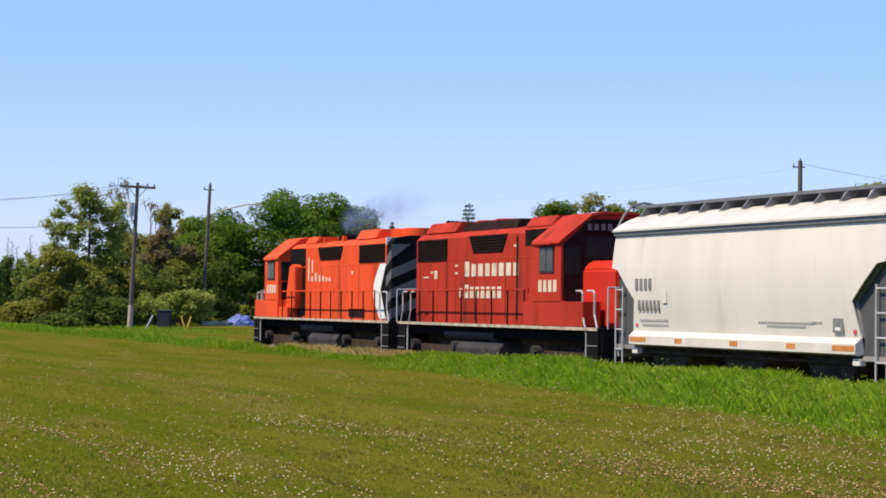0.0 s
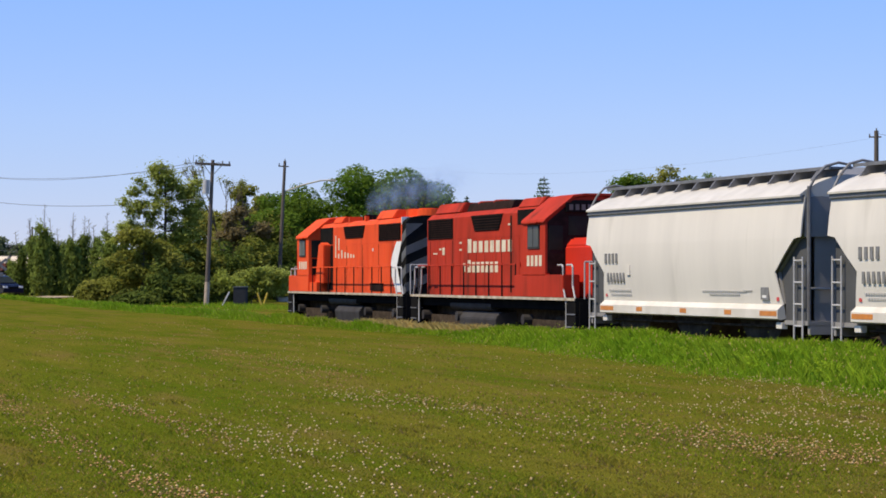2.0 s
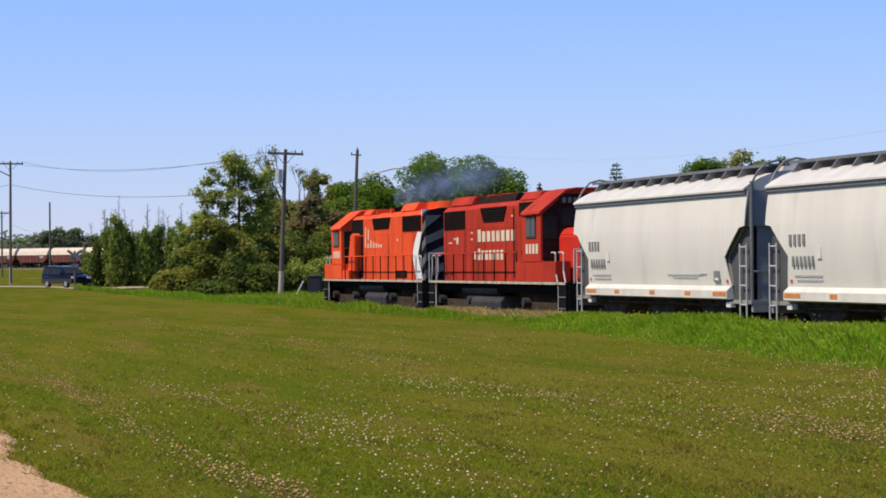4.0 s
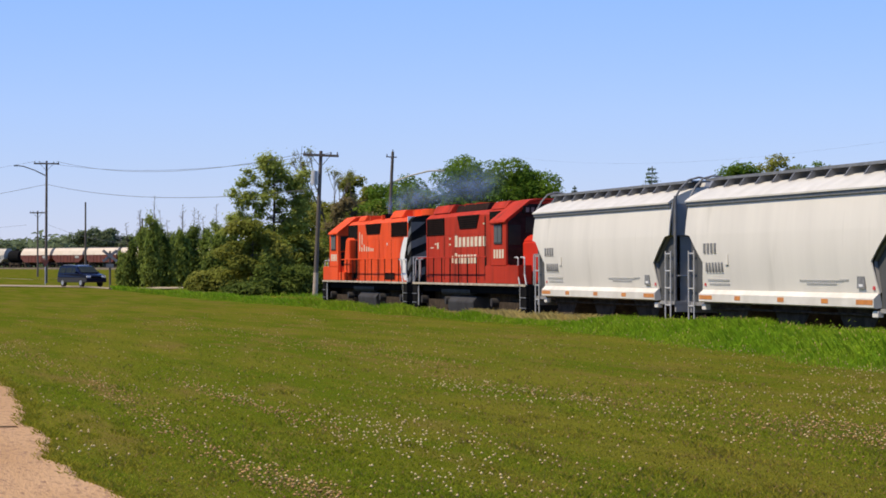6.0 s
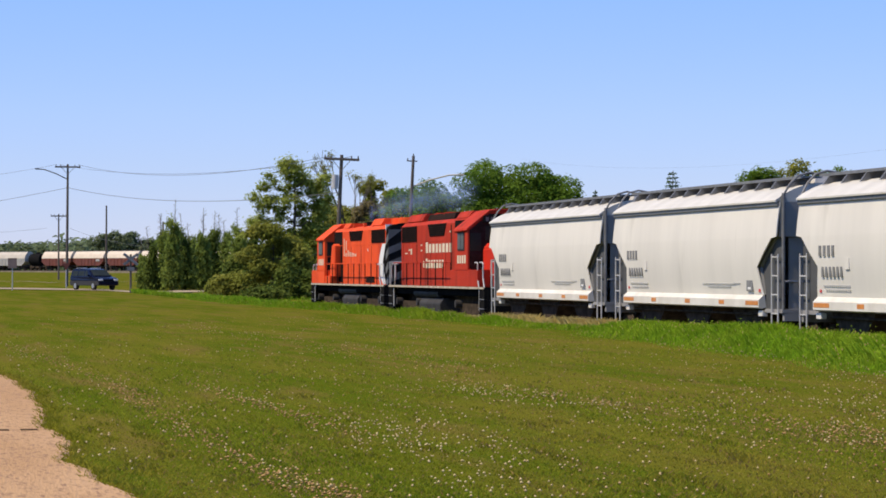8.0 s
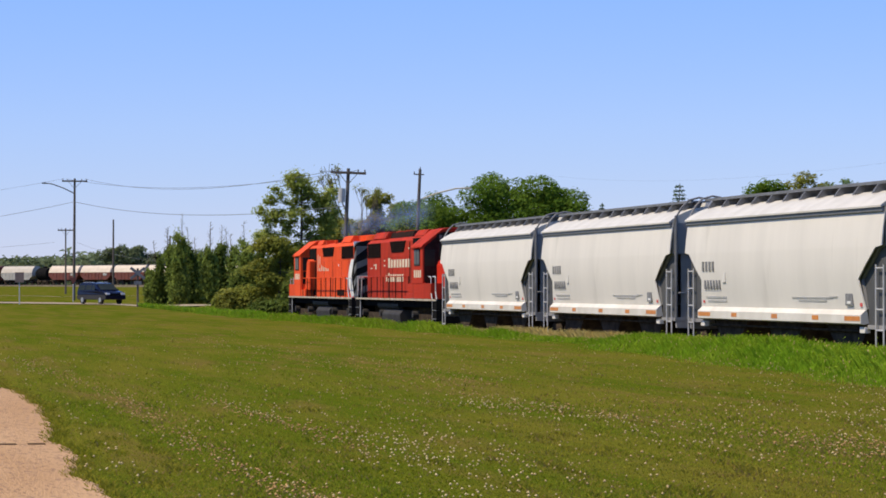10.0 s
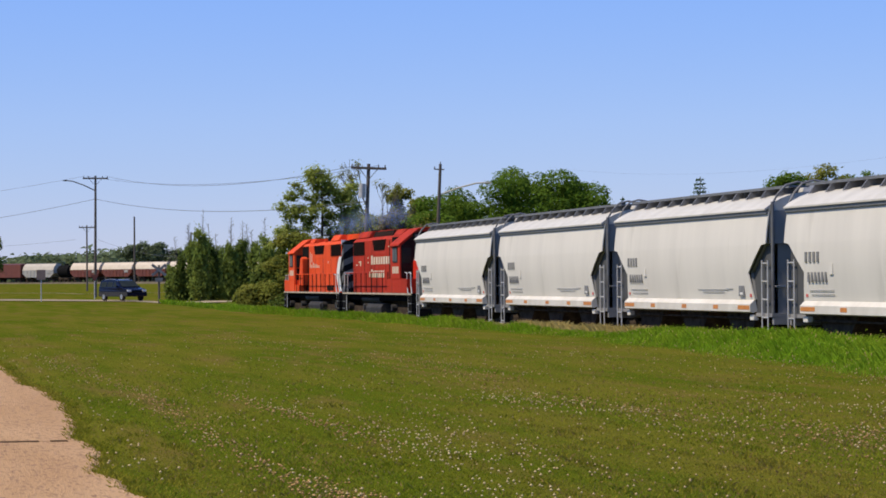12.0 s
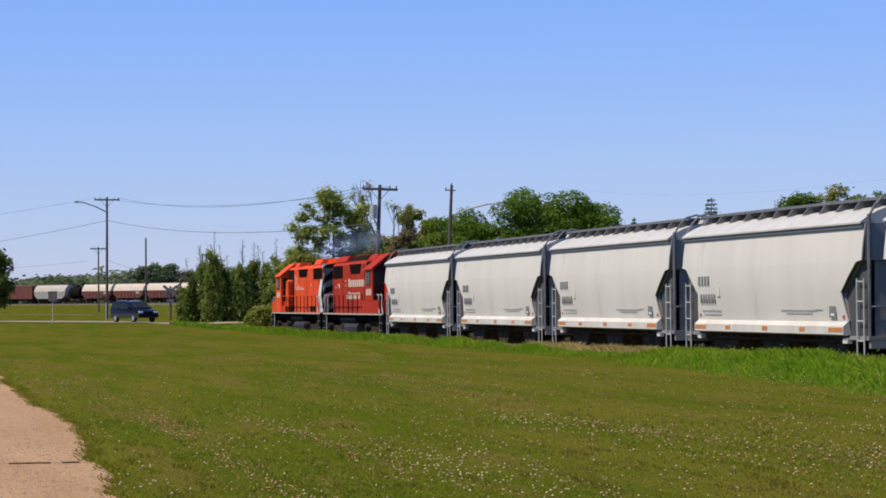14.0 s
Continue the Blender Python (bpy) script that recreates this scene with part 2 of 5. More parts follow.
def raw(name, verts, faces, mat):
    me = bpy.data.meshes.new(name)
    me.from_pydata(verts, [], faces)
    me.materials.append(M[mat])
    return me


# ---------------------------------------------------------------- ground
TRACK_X = 23.43


def smooth(a, b, v):
    t = min(1, max(0, (v - a) / (b - a)))
    return t * t * (3 - 2 * t)


def rail_z(y):
    return 0.5 * smooth(152, 196, y)


def ground_z(x, y):
    r = math.hypot(x, y)
    z = 0.45 + 0.004 * max(0, min(r, 640) - 165) + 0.0004 * max(0, r - 640)
    z += 0.05 * noise.noise((x * 0.06, y * 0.04, 3.1)) * smooth(30, 60, r)
    d = abs(x - TRACK_X)
    if -200 < y < 330:
        low = rail_z(y) - 0.36
        cut = 1 - smooth(1.6, 2.5, d)
        z += (min(low, z) - z) * cut if y < 205 else (z - 0.12 - z) * cut
    return z


def build_ground():
    xs = [-3000, -1500, -700, -350, -180, -90, -45, -20] + [-10 + 1.25 * i for i in range(22)] + [17.5 + 0.6 * i for i in range(22)] \
        + [31 + 1.5 * i for i in range(14)] + [55, 65, 80, 100, 130, 180, 260, 400, 700, 1500, 3000]
    ys = [-2000, -800, -300, -100, -40, -15, 0] + [6 + 3 * i for i in range(100)] + [310, 330, 360, 400, 450, 510, 580, 650, 750, 900, 1200, 1800, 3000, 4600]
    vs = [(x, y, ground_z(x, y)) for y in ys for x in xs]
    n = len(xs)
    fs = [(j * n + i, j * n + i + 1, (j + 1) * n + i + 1, (j + 1) * n + i) for j in range(len(ys) - 1) for i in range(n - 1)]
    ob = new("ground", raw("ground", vs, fs, "lawn"))
    for p in ob.data.polygons:
        p.use_smooth = True
    tagged(ob, "olive green mown lawn with brown patches", "lawn", kind="structure")


build_ground()


def edge_x(y, base):
    return base + 0.10 - 0.38 * (1 - smooth(20, 22, y)) - 0.46 * smooth(20, 22.5, y) * (1 - smooth(26, 32, y)) + 0.10 * noise.noise((y * 0.9, 1.7, 0)) + 0.30 * noise.noise((y * 0.22, 4.2, 0)) + 0.05 * noise.noise((y * 4, 9, 0))


def build_path():
    root = thing("pavement", "pinkish aggregate concrete path with a crumbled grassy edge", "path", kind="structure")
    joints = [-14, -1, 12.6, 26.7, 57, 72]
    for a, b in zip(joints, joints[1:]):
        bm = bmesh.new()
        n = 90
        rows = []
        for i in range(n + 1):
            y = a + 0.025 + (b - a - 0.05) * i / n
            xr = edge_x(y, 2.26)
            rows.append([bm.verts.new((x, y, z)) for x, z in ((-2.6, 0.40), (-2.6, 0.475), (0.4, 0.482), (xr - 0.06, 0.478), (xr, 0.455), (xr + 0.01, 0.40))])
        for r, s in zip(rows, rows[1:]):
            for i in range(5):
                bm.faces.new((r[i], r[i + 1], s[i + 1], s[i]))
        bm.faces.new(rows[0][::-1])
        bm.faces.new(rows[-1])
        bmesh.ops.recalc_face_normals(bm, faces=bm.faces[:])
        part("slab", bm, "concrete", root)
        xr = edge_x(b, 2.12)
        x = -2.5
        while x < xr - 0.1:
            w = random.uniform(0.15, 0.5)
            part("joint_filler", bx(x, min(x + w, xr - 0.05), b - 0.09, b + 0.09, 0.40, 0.486), "joint", root, "dark broken joint filler")
            x += w + random.uniform(0.02, 0.25)


build_path()


def ribbon(name, pts, width, lift, mat, step=3.0):
    """A strip laid on the ground along a line of points."""
    vs, fs = [], []
    line = []
    for p, q in zip(pts, pts[1:]):
        p, q = Vector(p), Vector(q)
        k = max(1, int((q - p).length / step))
        line += [p + (q - p) * i / k for i in range(k)]
    line.append(Vector(pts[-1]))
    for i, p in enumerate(line):
        d = (line[min(i + 1, len(line) - 1)] - line[max(i - 1, 0)]).normalized()
        s = Vector((d.y, -d.x))
        for j in range(7):
            c = p + s * width * (j / 6 - 0.5)
            vs.append((c.x, c.y, max(ground_z(c.x, c.y), rail_z(c.y)) + lift))
    for i in range(len(line) - 1):
        for j in range(6):
            a = i * 7 + j
            fs.append((a, a + 1, a + 8, a + 7))
    return new(name, raw(name, vs, fs, mat))


tagged(ribbon("road", [(-160, 420), (-60, 322), (-12, 262), (8, 232.5), (20, 212.5), (24.2, 204), (29, 198)], 6.5, 0.05, "asphalt"),
       "pale gravel road leading to a level crossing", "road", kind="structure")
tagged(ribbon("road", [(-120, 330), (20, 305), (90, 292)], 2.2, 0.04, "asphalt"), "pale dirt track across the field", "road", kind="structure")


def build_track():
    root = thing("railway_track", "rusty steel rails on dark ties and ballast", "track", kind="structure")
    ys = list(range(-60, 330, 3))
    for side in (-0.75, 0.75):
        bm = bmesh.new()
        prof = [(-0.07, -0.17), (0.07, -0.17), (0.02, -0.13), (0.02, -0.05), (0.036, -0.04), (0.036, 0), (-0.036, 0), (-0.036, -0.04), (-0.02, -0.05), (-0.02, -0.13)]
        rings = [[bm.verts.new((TRACK_X + side + a, y, rail_z(y) + b)) for a, b in prof] for y in ys]
        for r, s in zip(rings, rings[1:]):
            for i in range(10):
                bm.faces.new((r[i], r[(i + 1) % 10], s[(i + 1) % 10], s[i]))
        bmesh.ops.recalc_face_normals(bm, faces=bm.faces[:])
        part("rail", bm, "rail", root)
    vs, fs = [], []
    for i, y in enumerate(ys):
        for a, b in ((-2.3, -0.55), (-1.5, -0.2), (1.5, -0.2), (2.3, -0.55)):
            vs.append((TRACK_X + a, y, rail_z(y) + b))
    for i in range(len(ys) - 1):
        for j in range(3):
            k = i * 4 + j
            fs.append((k, k + 1, k + 5, k + 4))
    ob = new("ballast_bed", raw("ballast_bed", vs, fs, "ballast"))
    ob.parent = root
    tie = mesh_of("tie", bx(-1.3, 1.3, -0.115, 0.115, -0.3, -0.165), "tie")
    for i in range(260):
        y = 28 + i * 0.62
        o = new("tie", tie)
        o.parent = root
        o.matrix_basis = pose(TRACK_X + random.uniform(-0.03, 0.03), y, rail_z(y), 0, 0, random.uniform(-1, 1))


build_track()


# ---------------------------------------------------------------- plants
def leaf_mesh(name, blobs, count, size, mat, seed, droop=0.0, aspect=0.7, shell=0.55, fray=0.20):
    """A crown of many small bent leaves gathered in clumps; blobs are (x, y, z, rx, ry, rz)."""
    rng = np.random.default_rng(seed)
    b = np.array(blobs, float)
    vol = (b[:, 3] * b[:, 4] * b[:, 5]) ** 0.75
    pick = rng.choice(len(b), count, p=vol / vol.sum())
    d = rng.normal(size=(count, 3))
    d /= np.linalg.norm(d, axis=1)[:, None]
    rad = shell + (1 - shell) * rng.random(count) ** 0.6
    rad *= 1 + fray * rng.normal(size=count)
    c = b[pick, :3] + d * b[pick, 3:] * rad[:, None]
    nrm = d * 0.6 + rng.normal(size=(count, 3)) * 0.5 + np.array([-0.3, 0, 0.75])
    nrm /= np.linalg.norm(nrm, axis=1)[:, None]
    t = np.cross(nrm, rng.normal(size=(count, 3)))
    t /= np.linalg.norm(t, axis=1)[:, None]
    t[:, 2] -= droop
    u = np.cross(nrm, t)
    s = size * (0.6 + 0.8 * rng.random(count))[:, None]
    v = np.stack([c - t * s, c + u * s * aspect * 0.55 + nrm * s * 0.15, c + t * s, c - u * s * aspect * 0.55 + nrm * s * 0.15], 1).reshape(-1, 3)
    f = np.arange(count * 4).reshape(-1, 4)
    f = np.concatenate([f[:, [0, 1, 2]], f[:, [0, 2, 3]]])
    me = bpy.data.meshes.new(name)
    me.vertices.add(len(v))
    me.vertices.foreach_set("co", v.ravel())
    me.loops.add(len(f) * 3)
    me.loops.foreach_set("vertex_index", f.ravel())
    me.polygons.add(len(f))
    me.polygons.foreach_set("loop_start", np.arange(len(f)) * 3)
    me.update(calc_edges=True)
    me.materials.append(M[mat])
    return me


def clumps(rng, n, cx, cy, cz, rx, ry, rz, size, shape=1.0):
    """Small clumps spread through an egg-shaped crown, with gaps between them."""
    out = []
    while len(out) < n:
        p = [rng.uniform(-1, 1) for _ in range(3)]
        q = math.hypot(*p)
        if q > 1 or q < 0.25:
            continue
        k = 1 - 0.35 * max(0, p[2]) * shape
        s = size * rng.uniform(0.6, 1.35)
        out.append((cx + p[0] * rx * k, cy + p[1] * ry * k, cz + p[2] * rz, s * rng.uniform(0.8, 1.3), s * rng.uniform(0.8, 1.3), s * rng.uniform(0.55, 0.95)))
    return out


def trunk_mesh(h, r, limbs, seed, spread=1.5, lean=0.0):
    rng = random.Random(seed)
    bm = bmesh.new()
    pts = [Vector((lean * t * t + 0.12 * rng.uniform(-1, 1) * t, 0.12 * rng.uniform(-1, 1) * t, h * t)) for t in (0, 0.2, 0.4, 0.6, 0.8, 1)]
    rad = [r * (1.25 if i == 0 else 1 - 0.16 * i) for i in range(6)]
    for i in range(5):
        cyl(pts[i], pts[i + 1], rad[i], 8, bm, rad[i + 1])
    for k in range(limbs):
        t = rng.uniform(0.3, 0.95)
        i = min(4, int(t * 5))
        base = pts[i].lerp(pts[i + 1], t * 5 - i)
        a = rng.uniform(0, 6.28)
        tip = base + Vector((math.cos(a), math.sin(a), rng.uniform(0.2, 0.8) * (1.1 - t))) * spread * rng.uniform(0.4, 1.0) * (1.15 - 0.6 * t)
        mid = base.lerp(tip, 0.5) + Vector((0, 0, -0.15))
        cyl(base, mid, r * 0.32, 6, bm, r * 0.2)
        cyl(mid, tip, r * 0.2, 5, bm, r * 0.06)
    return bm


def at_bearing(bearing, dist):
    b = radians(bearing)
    x, y = dist * math.sin(b), dist * math.cos(b)
    return x, y, ground_z(x, y)


def tree(name, bearing, dist, blobs, leaves, size, mat, trunk, label, seed, cat="tree", droop=0.0, group="", sink=0.06, shell=0.45, fray=0.20):
    x, y, z = at_bearing(bearing, dist)
    t = thing(name, label, cat, group, at=pose(x, y, z - sink))
    h, r, limbs, spread = trunk
    part("trunk", trunk_mesh(h, r, limbs, seed, spread), "bark", t)
    o = new("crown", leaf_mesh("crown", blobs, leaves, size, mat, seed, droop, shell=shell, fray=fray))
    o.parent = t
    return t


def dying_tree(bearing, dist):
    """Forking bare limbs that spread upwards, with a few leaf tufts at the tips."""
    R = random.Random(31)
    x, y, z = at_bearing(bearing, dist)
    t = thing("tree", "tall dying tree with forking bare twigs", "tree", at=pose(x, y, z - 0.06))
    bm = bmesh.new()
    tips = []

    def fork(p, d, length, r, depth):
        q = p + d * length
        cyl(p, q, r, 6 if depth < 2 else 4, bm, r * 0.66)
        if depth == 5:
            tips.append(q)
            return
        for k in range(3 if depth in (1, 3) else 2):
            e = (d + Vector((R.uniform(-0.42, 0.42), R.uniform(-0.4, 0.4), R.uniform(0.05, 0.4)))).normalized()
            fork(q, e, length * R.uniform(0.62, 0.85), max(0.019, r * 0.62), depth + 1)

    fork(Vector((0, 0, 0)), Vector((0.06, 0, 1)).normalized(), 3.4, 0.13, 0)
    top = max(q.z for q in tips)
    k = 10.5 / top
    for v in bm.verts:
        v.co.z *= k
    part("trunk", bm, "bark", t)
    tufts = [(q.x, q.y, q.z * k, 0.3, 0.3, 0.3) for q in tips if R.random() < 0.6]
    o = new("crown", leaf_mesh("crown", tufts, 1300, 0.085, "leaf_olive", 16, shell=0.1, fray=0.5))
    o.parent = t


def plant_trees():
    R = random.Random(5)
    # airy poplar beside the utility pole: separate lobes with sky between them
    b = []
    for cx, cz, rx, rz, n in ((-0.5, 8.3, 0.95, 1.0, 15), (-1.9, 7.0, 0.95, 1.3, 15), (-2.2, 5.2, 0.9, 0.7, 9), (-0.6, 6.3, 1.2, 1.3, 16), (0.8, 7.5, 0.7, 0.8, 7),
                              (1.8, 7.4, 0.7, 1.0, 11), (2.0, 5.9, 0.8, 0.8, 9), (0.6, 5.4, 1.0, 0.9, 10), (-2.7, 4.2, 0.6, 0.45, 5), (1.4, 4.4, 1.0, 0.8, 8), (0.2, 3.4, 1.3, 1.2, 14), (-1.1, 4.4, 1.0, 1.0, 9)):
        b += clumps(R, n + 3, cx, 0, cz, 1.1 * rx, rx, rz, 0.42)
    tree("poplar_tree", 9.80, 165, b, 20000, 0.12, "leaf_a", (8.2, 0.17, 34, 2.3), "airy light green poplar tree with gaps between clumps", 11, shell=0.1, fray=0.5)
    for be, el, di, w, m, sd in ((11.55, 2.15, 204, 1.7, "leaf_olive", 21), (12.25, 2.08, 206, 2.4, "leaf_b", 22), (11.9, 1.9, 200, 2.0, "leaf_olive", 23), (11.2, 1.5, 200, 1.8, "leaf_olive", 26), (10.45, 1.5, 198, 2.2, "leaf_olive", 27), (10.95, 1.62, 196, 1.9, "leaf_olive", 28), (9.75, 0.95, 190, 3.0, "leaf_dark", 24), (9.1, 0.55, 196, 2.4, "leaf_dark", 25)):
        h = 2.14 + di * math.tan(radians(el)) - at_bearing(be, di)[2]
        b = clumps(R, 34, 0, 0, h * 0.56, w, w * 0.8, h * 0.44, 0.62, 0.7)
        tree("tree", be, di, b, 9000, 0.16, m, (h * 0.85, 0.15, 22, w * 0.8), {"leaf_olive": "slim olive green tree behind the poles", "leaf_b": "green leafy tree behind the street light pole", "leaf_dark": "low dark green tree filling the thicket"}[m], sd, shell=0.35)
    b = clumps(R, 30, 0, 0, 2.8, 2.4, 1.8, 2.1, 0.6)
    tree("tree", 9.3, 162, b, 9500, 0.14, "leaf_olive", (3.6, 0.14, 14, 1.6), "olive green bushy tree below a poplar", 12)
    b = clumps(R, 26, 0, 0, 2.8, 1.8, 1.5, 2.3, 0.6)
    tree("tree", 10.25, 172, b, 7000, 0.14, "leaf_olive", (3.6, 0.12, 14, 1.4), "olive leafy tree behind the leaning pole", 18)
    # big dense round tree
    b = clumps(R, 76, 0.5, 0, 6.9, 7.9, 5.0, 2.8, 1.15, 0.15) + clumps(R, 26, -1.5, -2, 3.2, 6.5, 4.0, 2.2, 1.2, 0.3) + clumps(R, 22, 5.2, 0, 6.0, 3.2, 3.0, 2.5, 1.0, 0.3) + clumps(random.Random(77), 24, -5.0, 0, 6.2, 3.4, 3.0, 2.7, 1.0, 0.2)
    tree("maple_tree", 14.25, 197, b, 60000, 0.16, "leaf_b", (5.5, 0.38, 26, 4.0), "large dense round-crowned deep green tree", 13, shell=0.6, fray=0.07)
    b = clumps(R, 30, 0, 0, 3.6, 3.4, 3.0, 3.1, 1.0)
    tree("maple_tree", 12.35, 190, b, 18000, 0.16, "leaf_b", (4.0, 0.2, 14, 2.0), "deep green bushy tree beside a larger one", 14, fray=0.1)
    # thin, half dead trees behind the pole
    b = clumps(R, 20, 0, 0, 4.6, 1.7, 1.5, 2.4, 0.55)
    tree("tree", 11.55, 178, b, 4200, 0.15, "leaf_brown", (7.6, 0.13, 40, 2.0), "thin half-dead tree with brownish sparse leaves", 15, shell=0.3)
    dying_tree(11.05, 182)
    b = clumps(R, 16, 0, 0, 6.0, 1.6, 1.4, 2.0, 0.6)
    tree("tree", 12.0, 200, b, 4200, 0.17, "leaf_olive", (8.0, 0.14, 26, 1.7), "slim olive green tree", 17, shell=0.3)
    for i, (be, di, h, w, m) in enumerate([(10.4, 172, 3.6, 2.4, "leaf_olive"), (11.35, 186, 6.2, 2.6, "leaf_olive"), (12.0, 190, 6.6, 2.4, "leaf_olive"), (8.85, 186, 3.0, 2.0, "leaf_olive"), (11.2, 174, 4.0, 2.4, "leaf_dark"), (11.9, 176, 4.3, 2.6, "leaf_olive"), (12.9, 186, 4.6, 2.8, "leaf_dark"), (8.6, 178, 2.6, 2.0, "leaf_dark"), (9.9, 158, 2.1, 1.9, "leaf_dark"), (9.2, 157, 1.7, 1.7, "leaf_dark"), (10.5, 160, 1.7, 1.4, "leaf_dark"), (8.4, 170, 2.3, 1.8, "leaf_olive"), (15.6, 200, 4.4, 3.0, "leaf_b"), (17.2, 215, 4.2, 3.4, "leaf_dark")]):
        b = clumps(R, 22, 0, 0, h * 0.5, w, w * 0.7, h * 0.5, 0.55 + 0.06 * h, 0.5)
        tree("bush", be, di, b, int(2600 + 900 * h), 0.15, m, (h * 0.6, 0.08, 10, 0.9), {"leaf_olive": "olive green leafy bush at the railway's edge", "leaf_dark": "bush under the trees, its shade put into the dark green", "leaf_b": "deep green bush behind the railway"}[m], 40 + i, "bush", group="bushes by the railway")
    # pale low bush between the two poles
    b = clumps(R, 26, 0, 0, 1.5, 2.6, 1.4, 0.95, 0.5, 0.4)
    tree("bush", 11.75, 160, b, 6500, 0.13, "leaf_a", (1.4, 0.07, 16, 1.2), "low spreading pale green bush", 60, "bush")
    # columnar evergreens by the crossing
    for i, (be, h, w) in enumerate([(6.55, 4.2, 0.75), (6.8, 5.3, 0.85), (7.02, 6.3, 1.0), (7.25, 5.2, 0.9), (7.45, 4.4, 0.8), (7.7, 5.0, 0.95), (7.95, 5.4, 1.0), (8.2, 5.2, 1.0), (8.5, 5.6, 1.1), (8.8, 5.0, 1.1), (6.33, 3.2, 0.6)]):
        di = 214 + 5 * math.sin(i * 2.1)
        b = [(R.uniform(-0.3, 0.3) * w, R.uniform(-0.3, 0.3) * w, h * (0.10 + 0.8 * k / 13), w * (0.75 - 0.4 * (k / 13) ** 1.6) * R.uniform(0.75, 1.2), w * 0.7, h * 0.10) for k in range(14)]
        t = tree("evergreen_shrub", be, di, b, 4600, 0.13, "cypress" if i % 3 else "leaf_dark", (h * 0.9, 0.09, 4, 0.3), "tall columnar dark green evergreen shrub", 70 + i, "shrub", 0.6, "evergreens by the crossing", shell=0.2, fray=0.38)
        bm = bmesh.new()
        for k in range(2 if i % 2 else 1):
            x0 = R.uniform(-0.7, 0.7) * w
            top = h + R.uniform(0.4, 2.2) if k else h + 1.4
            cyl((x0 * 0.3, 0, h * 0.6), (x0, 0.1, top), 0.04, 5, bm, 0.012)
            for q in range(22):
                zz = h * 0.85 + (top - h * 0.85) * q / 22
                a = R.uniform(0, 6.3)
                cyl((x0 * 0.9, 0.05, zz), (x0 * 0.9 + 0.28 * math.cos(a), 0.28 * math.sin(a), zz + 0.16), 0.016, 4, bm, 0.006)
        part("bare_top", bm, "bark", t, "thin bare dead leader")
    # spruces
    for be, el, di, w in ((18.42, 2.36, 230, 3.4), (16.66, 1.92, 250, 1.6), (24.0, 2.0, 260, 1.2)):
        h = 2.14 + di * math.tan(radians(el)) - at_bearing(be, di)[2]
        b = []
        for k in range(26):
            zz = h * (0.12 + 0.86 * k / 25)
            rr = w * (1 - 0.9 * k / 25) * 0.7
            for q in range(5):
                a = k * 2.4 + q * 1.257
                b.append((math.cos(a) * rr, math.sin(a) * rr, zz - 0.1, rr * 0.55 + 0.06, rr * 0.55 + 0.06, 0.12))
        tree("spruce_tree", be, di, b, 7500, 0.14, "needle", (h, 0.16, 0, 0.1), "dark green pointed spruce tree", int(be * 10), "tree", 0.25)
    # tree tops beyond the train
    for i, (be, el, di, w, m) in enumerate([(20.4, 2.34, 290, 4.4, "leaf_b"), (21.25, 2.52, 300, 5.0, "leaf_olive"), (22.1, 2.38, 300, 4.6, "leaf_b"), (27.6, 3.05, 200, 2.6, "leaf_a"), (28.6, 2.9, 210, 3.0, "leaf_b"), (25.4, 2.1, 300, 3.5, "leaf_b"), (19.4, 1.75, 320, 3.5, "leaf_dark")]):
        h = 2.14 + di * math.tan(radians(el)) - at_bearing(be, di)[2]
        b = clumps(R, 34, 0, 0, h * 0.68, w, w, h * 0.32, 1.0, 0.8)
        tree("tree", be, di, b, 6500, 0.24, m, (h * 0.8, 0.22, 16, w * 0.8), "leafy green tree top behind the train", 100 + i)
    # dark tree at the left edge, trees beyond the yard
    b = clumps(R, 30, 0, 0, 3.9, 2.3, 2.2, 2.6, 0.9)
    tree("tree", 2.12, 236, b, 9000, 0.2, "leaf_dark", (4.0, 0.2, 14, 1.6), "dark dense tree beside the road", 120, shell=0.6)
    for i, (be, el, w) in enumerate([(5.55, 0.95, 7), (5.95, 0.98, 6), (6.9, 0.92, 8), (7.5, 0.85, 8), (6.4, 0.78, 7), (3.1, 0.42, 7)]):
        di = 730
        h = 2.14 + di * math.tan(radians(el)) - at_bearing(be, di)[2]
        b = clumps(R, 30, 0, 0, h * 0.6, w * 0.62, w * 0.6, h * 0.4, 1.7, 0.6)
        tree("tree", be, di, b, 5000, 0.5, "hazy_far_leaf", (h * 0.7, 0.35, 10, 3.0), "far hazy green tree beyond the rail yard", 130 + i)
    # far woods on the skyline
    rng = random.Random(9)
    blobs = []
    for i in range(900):
        be = rng.uniform(-8, 40)
        d = rng.uniform(1050, 1500)
        x, y = d * math.sin(radians(be)), d * math.cos(radians(be))
        h = (11.5 + 3.0 * noise.noise((be * 0.9, 2.0, 0))) * d / 1200 + rng.uniform(-1, 1)
        blobs.append((x, y, 2.4 + h * 0.5, 8, 6, h * 0.62))
    o = new("far_woods", leaf_mesh("far_woods", blobs, 110000, 2.3, "hazy_far_leaf", 77, shell=0.7))
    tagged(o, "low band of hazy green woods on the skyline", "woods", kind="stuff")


plant_trees()


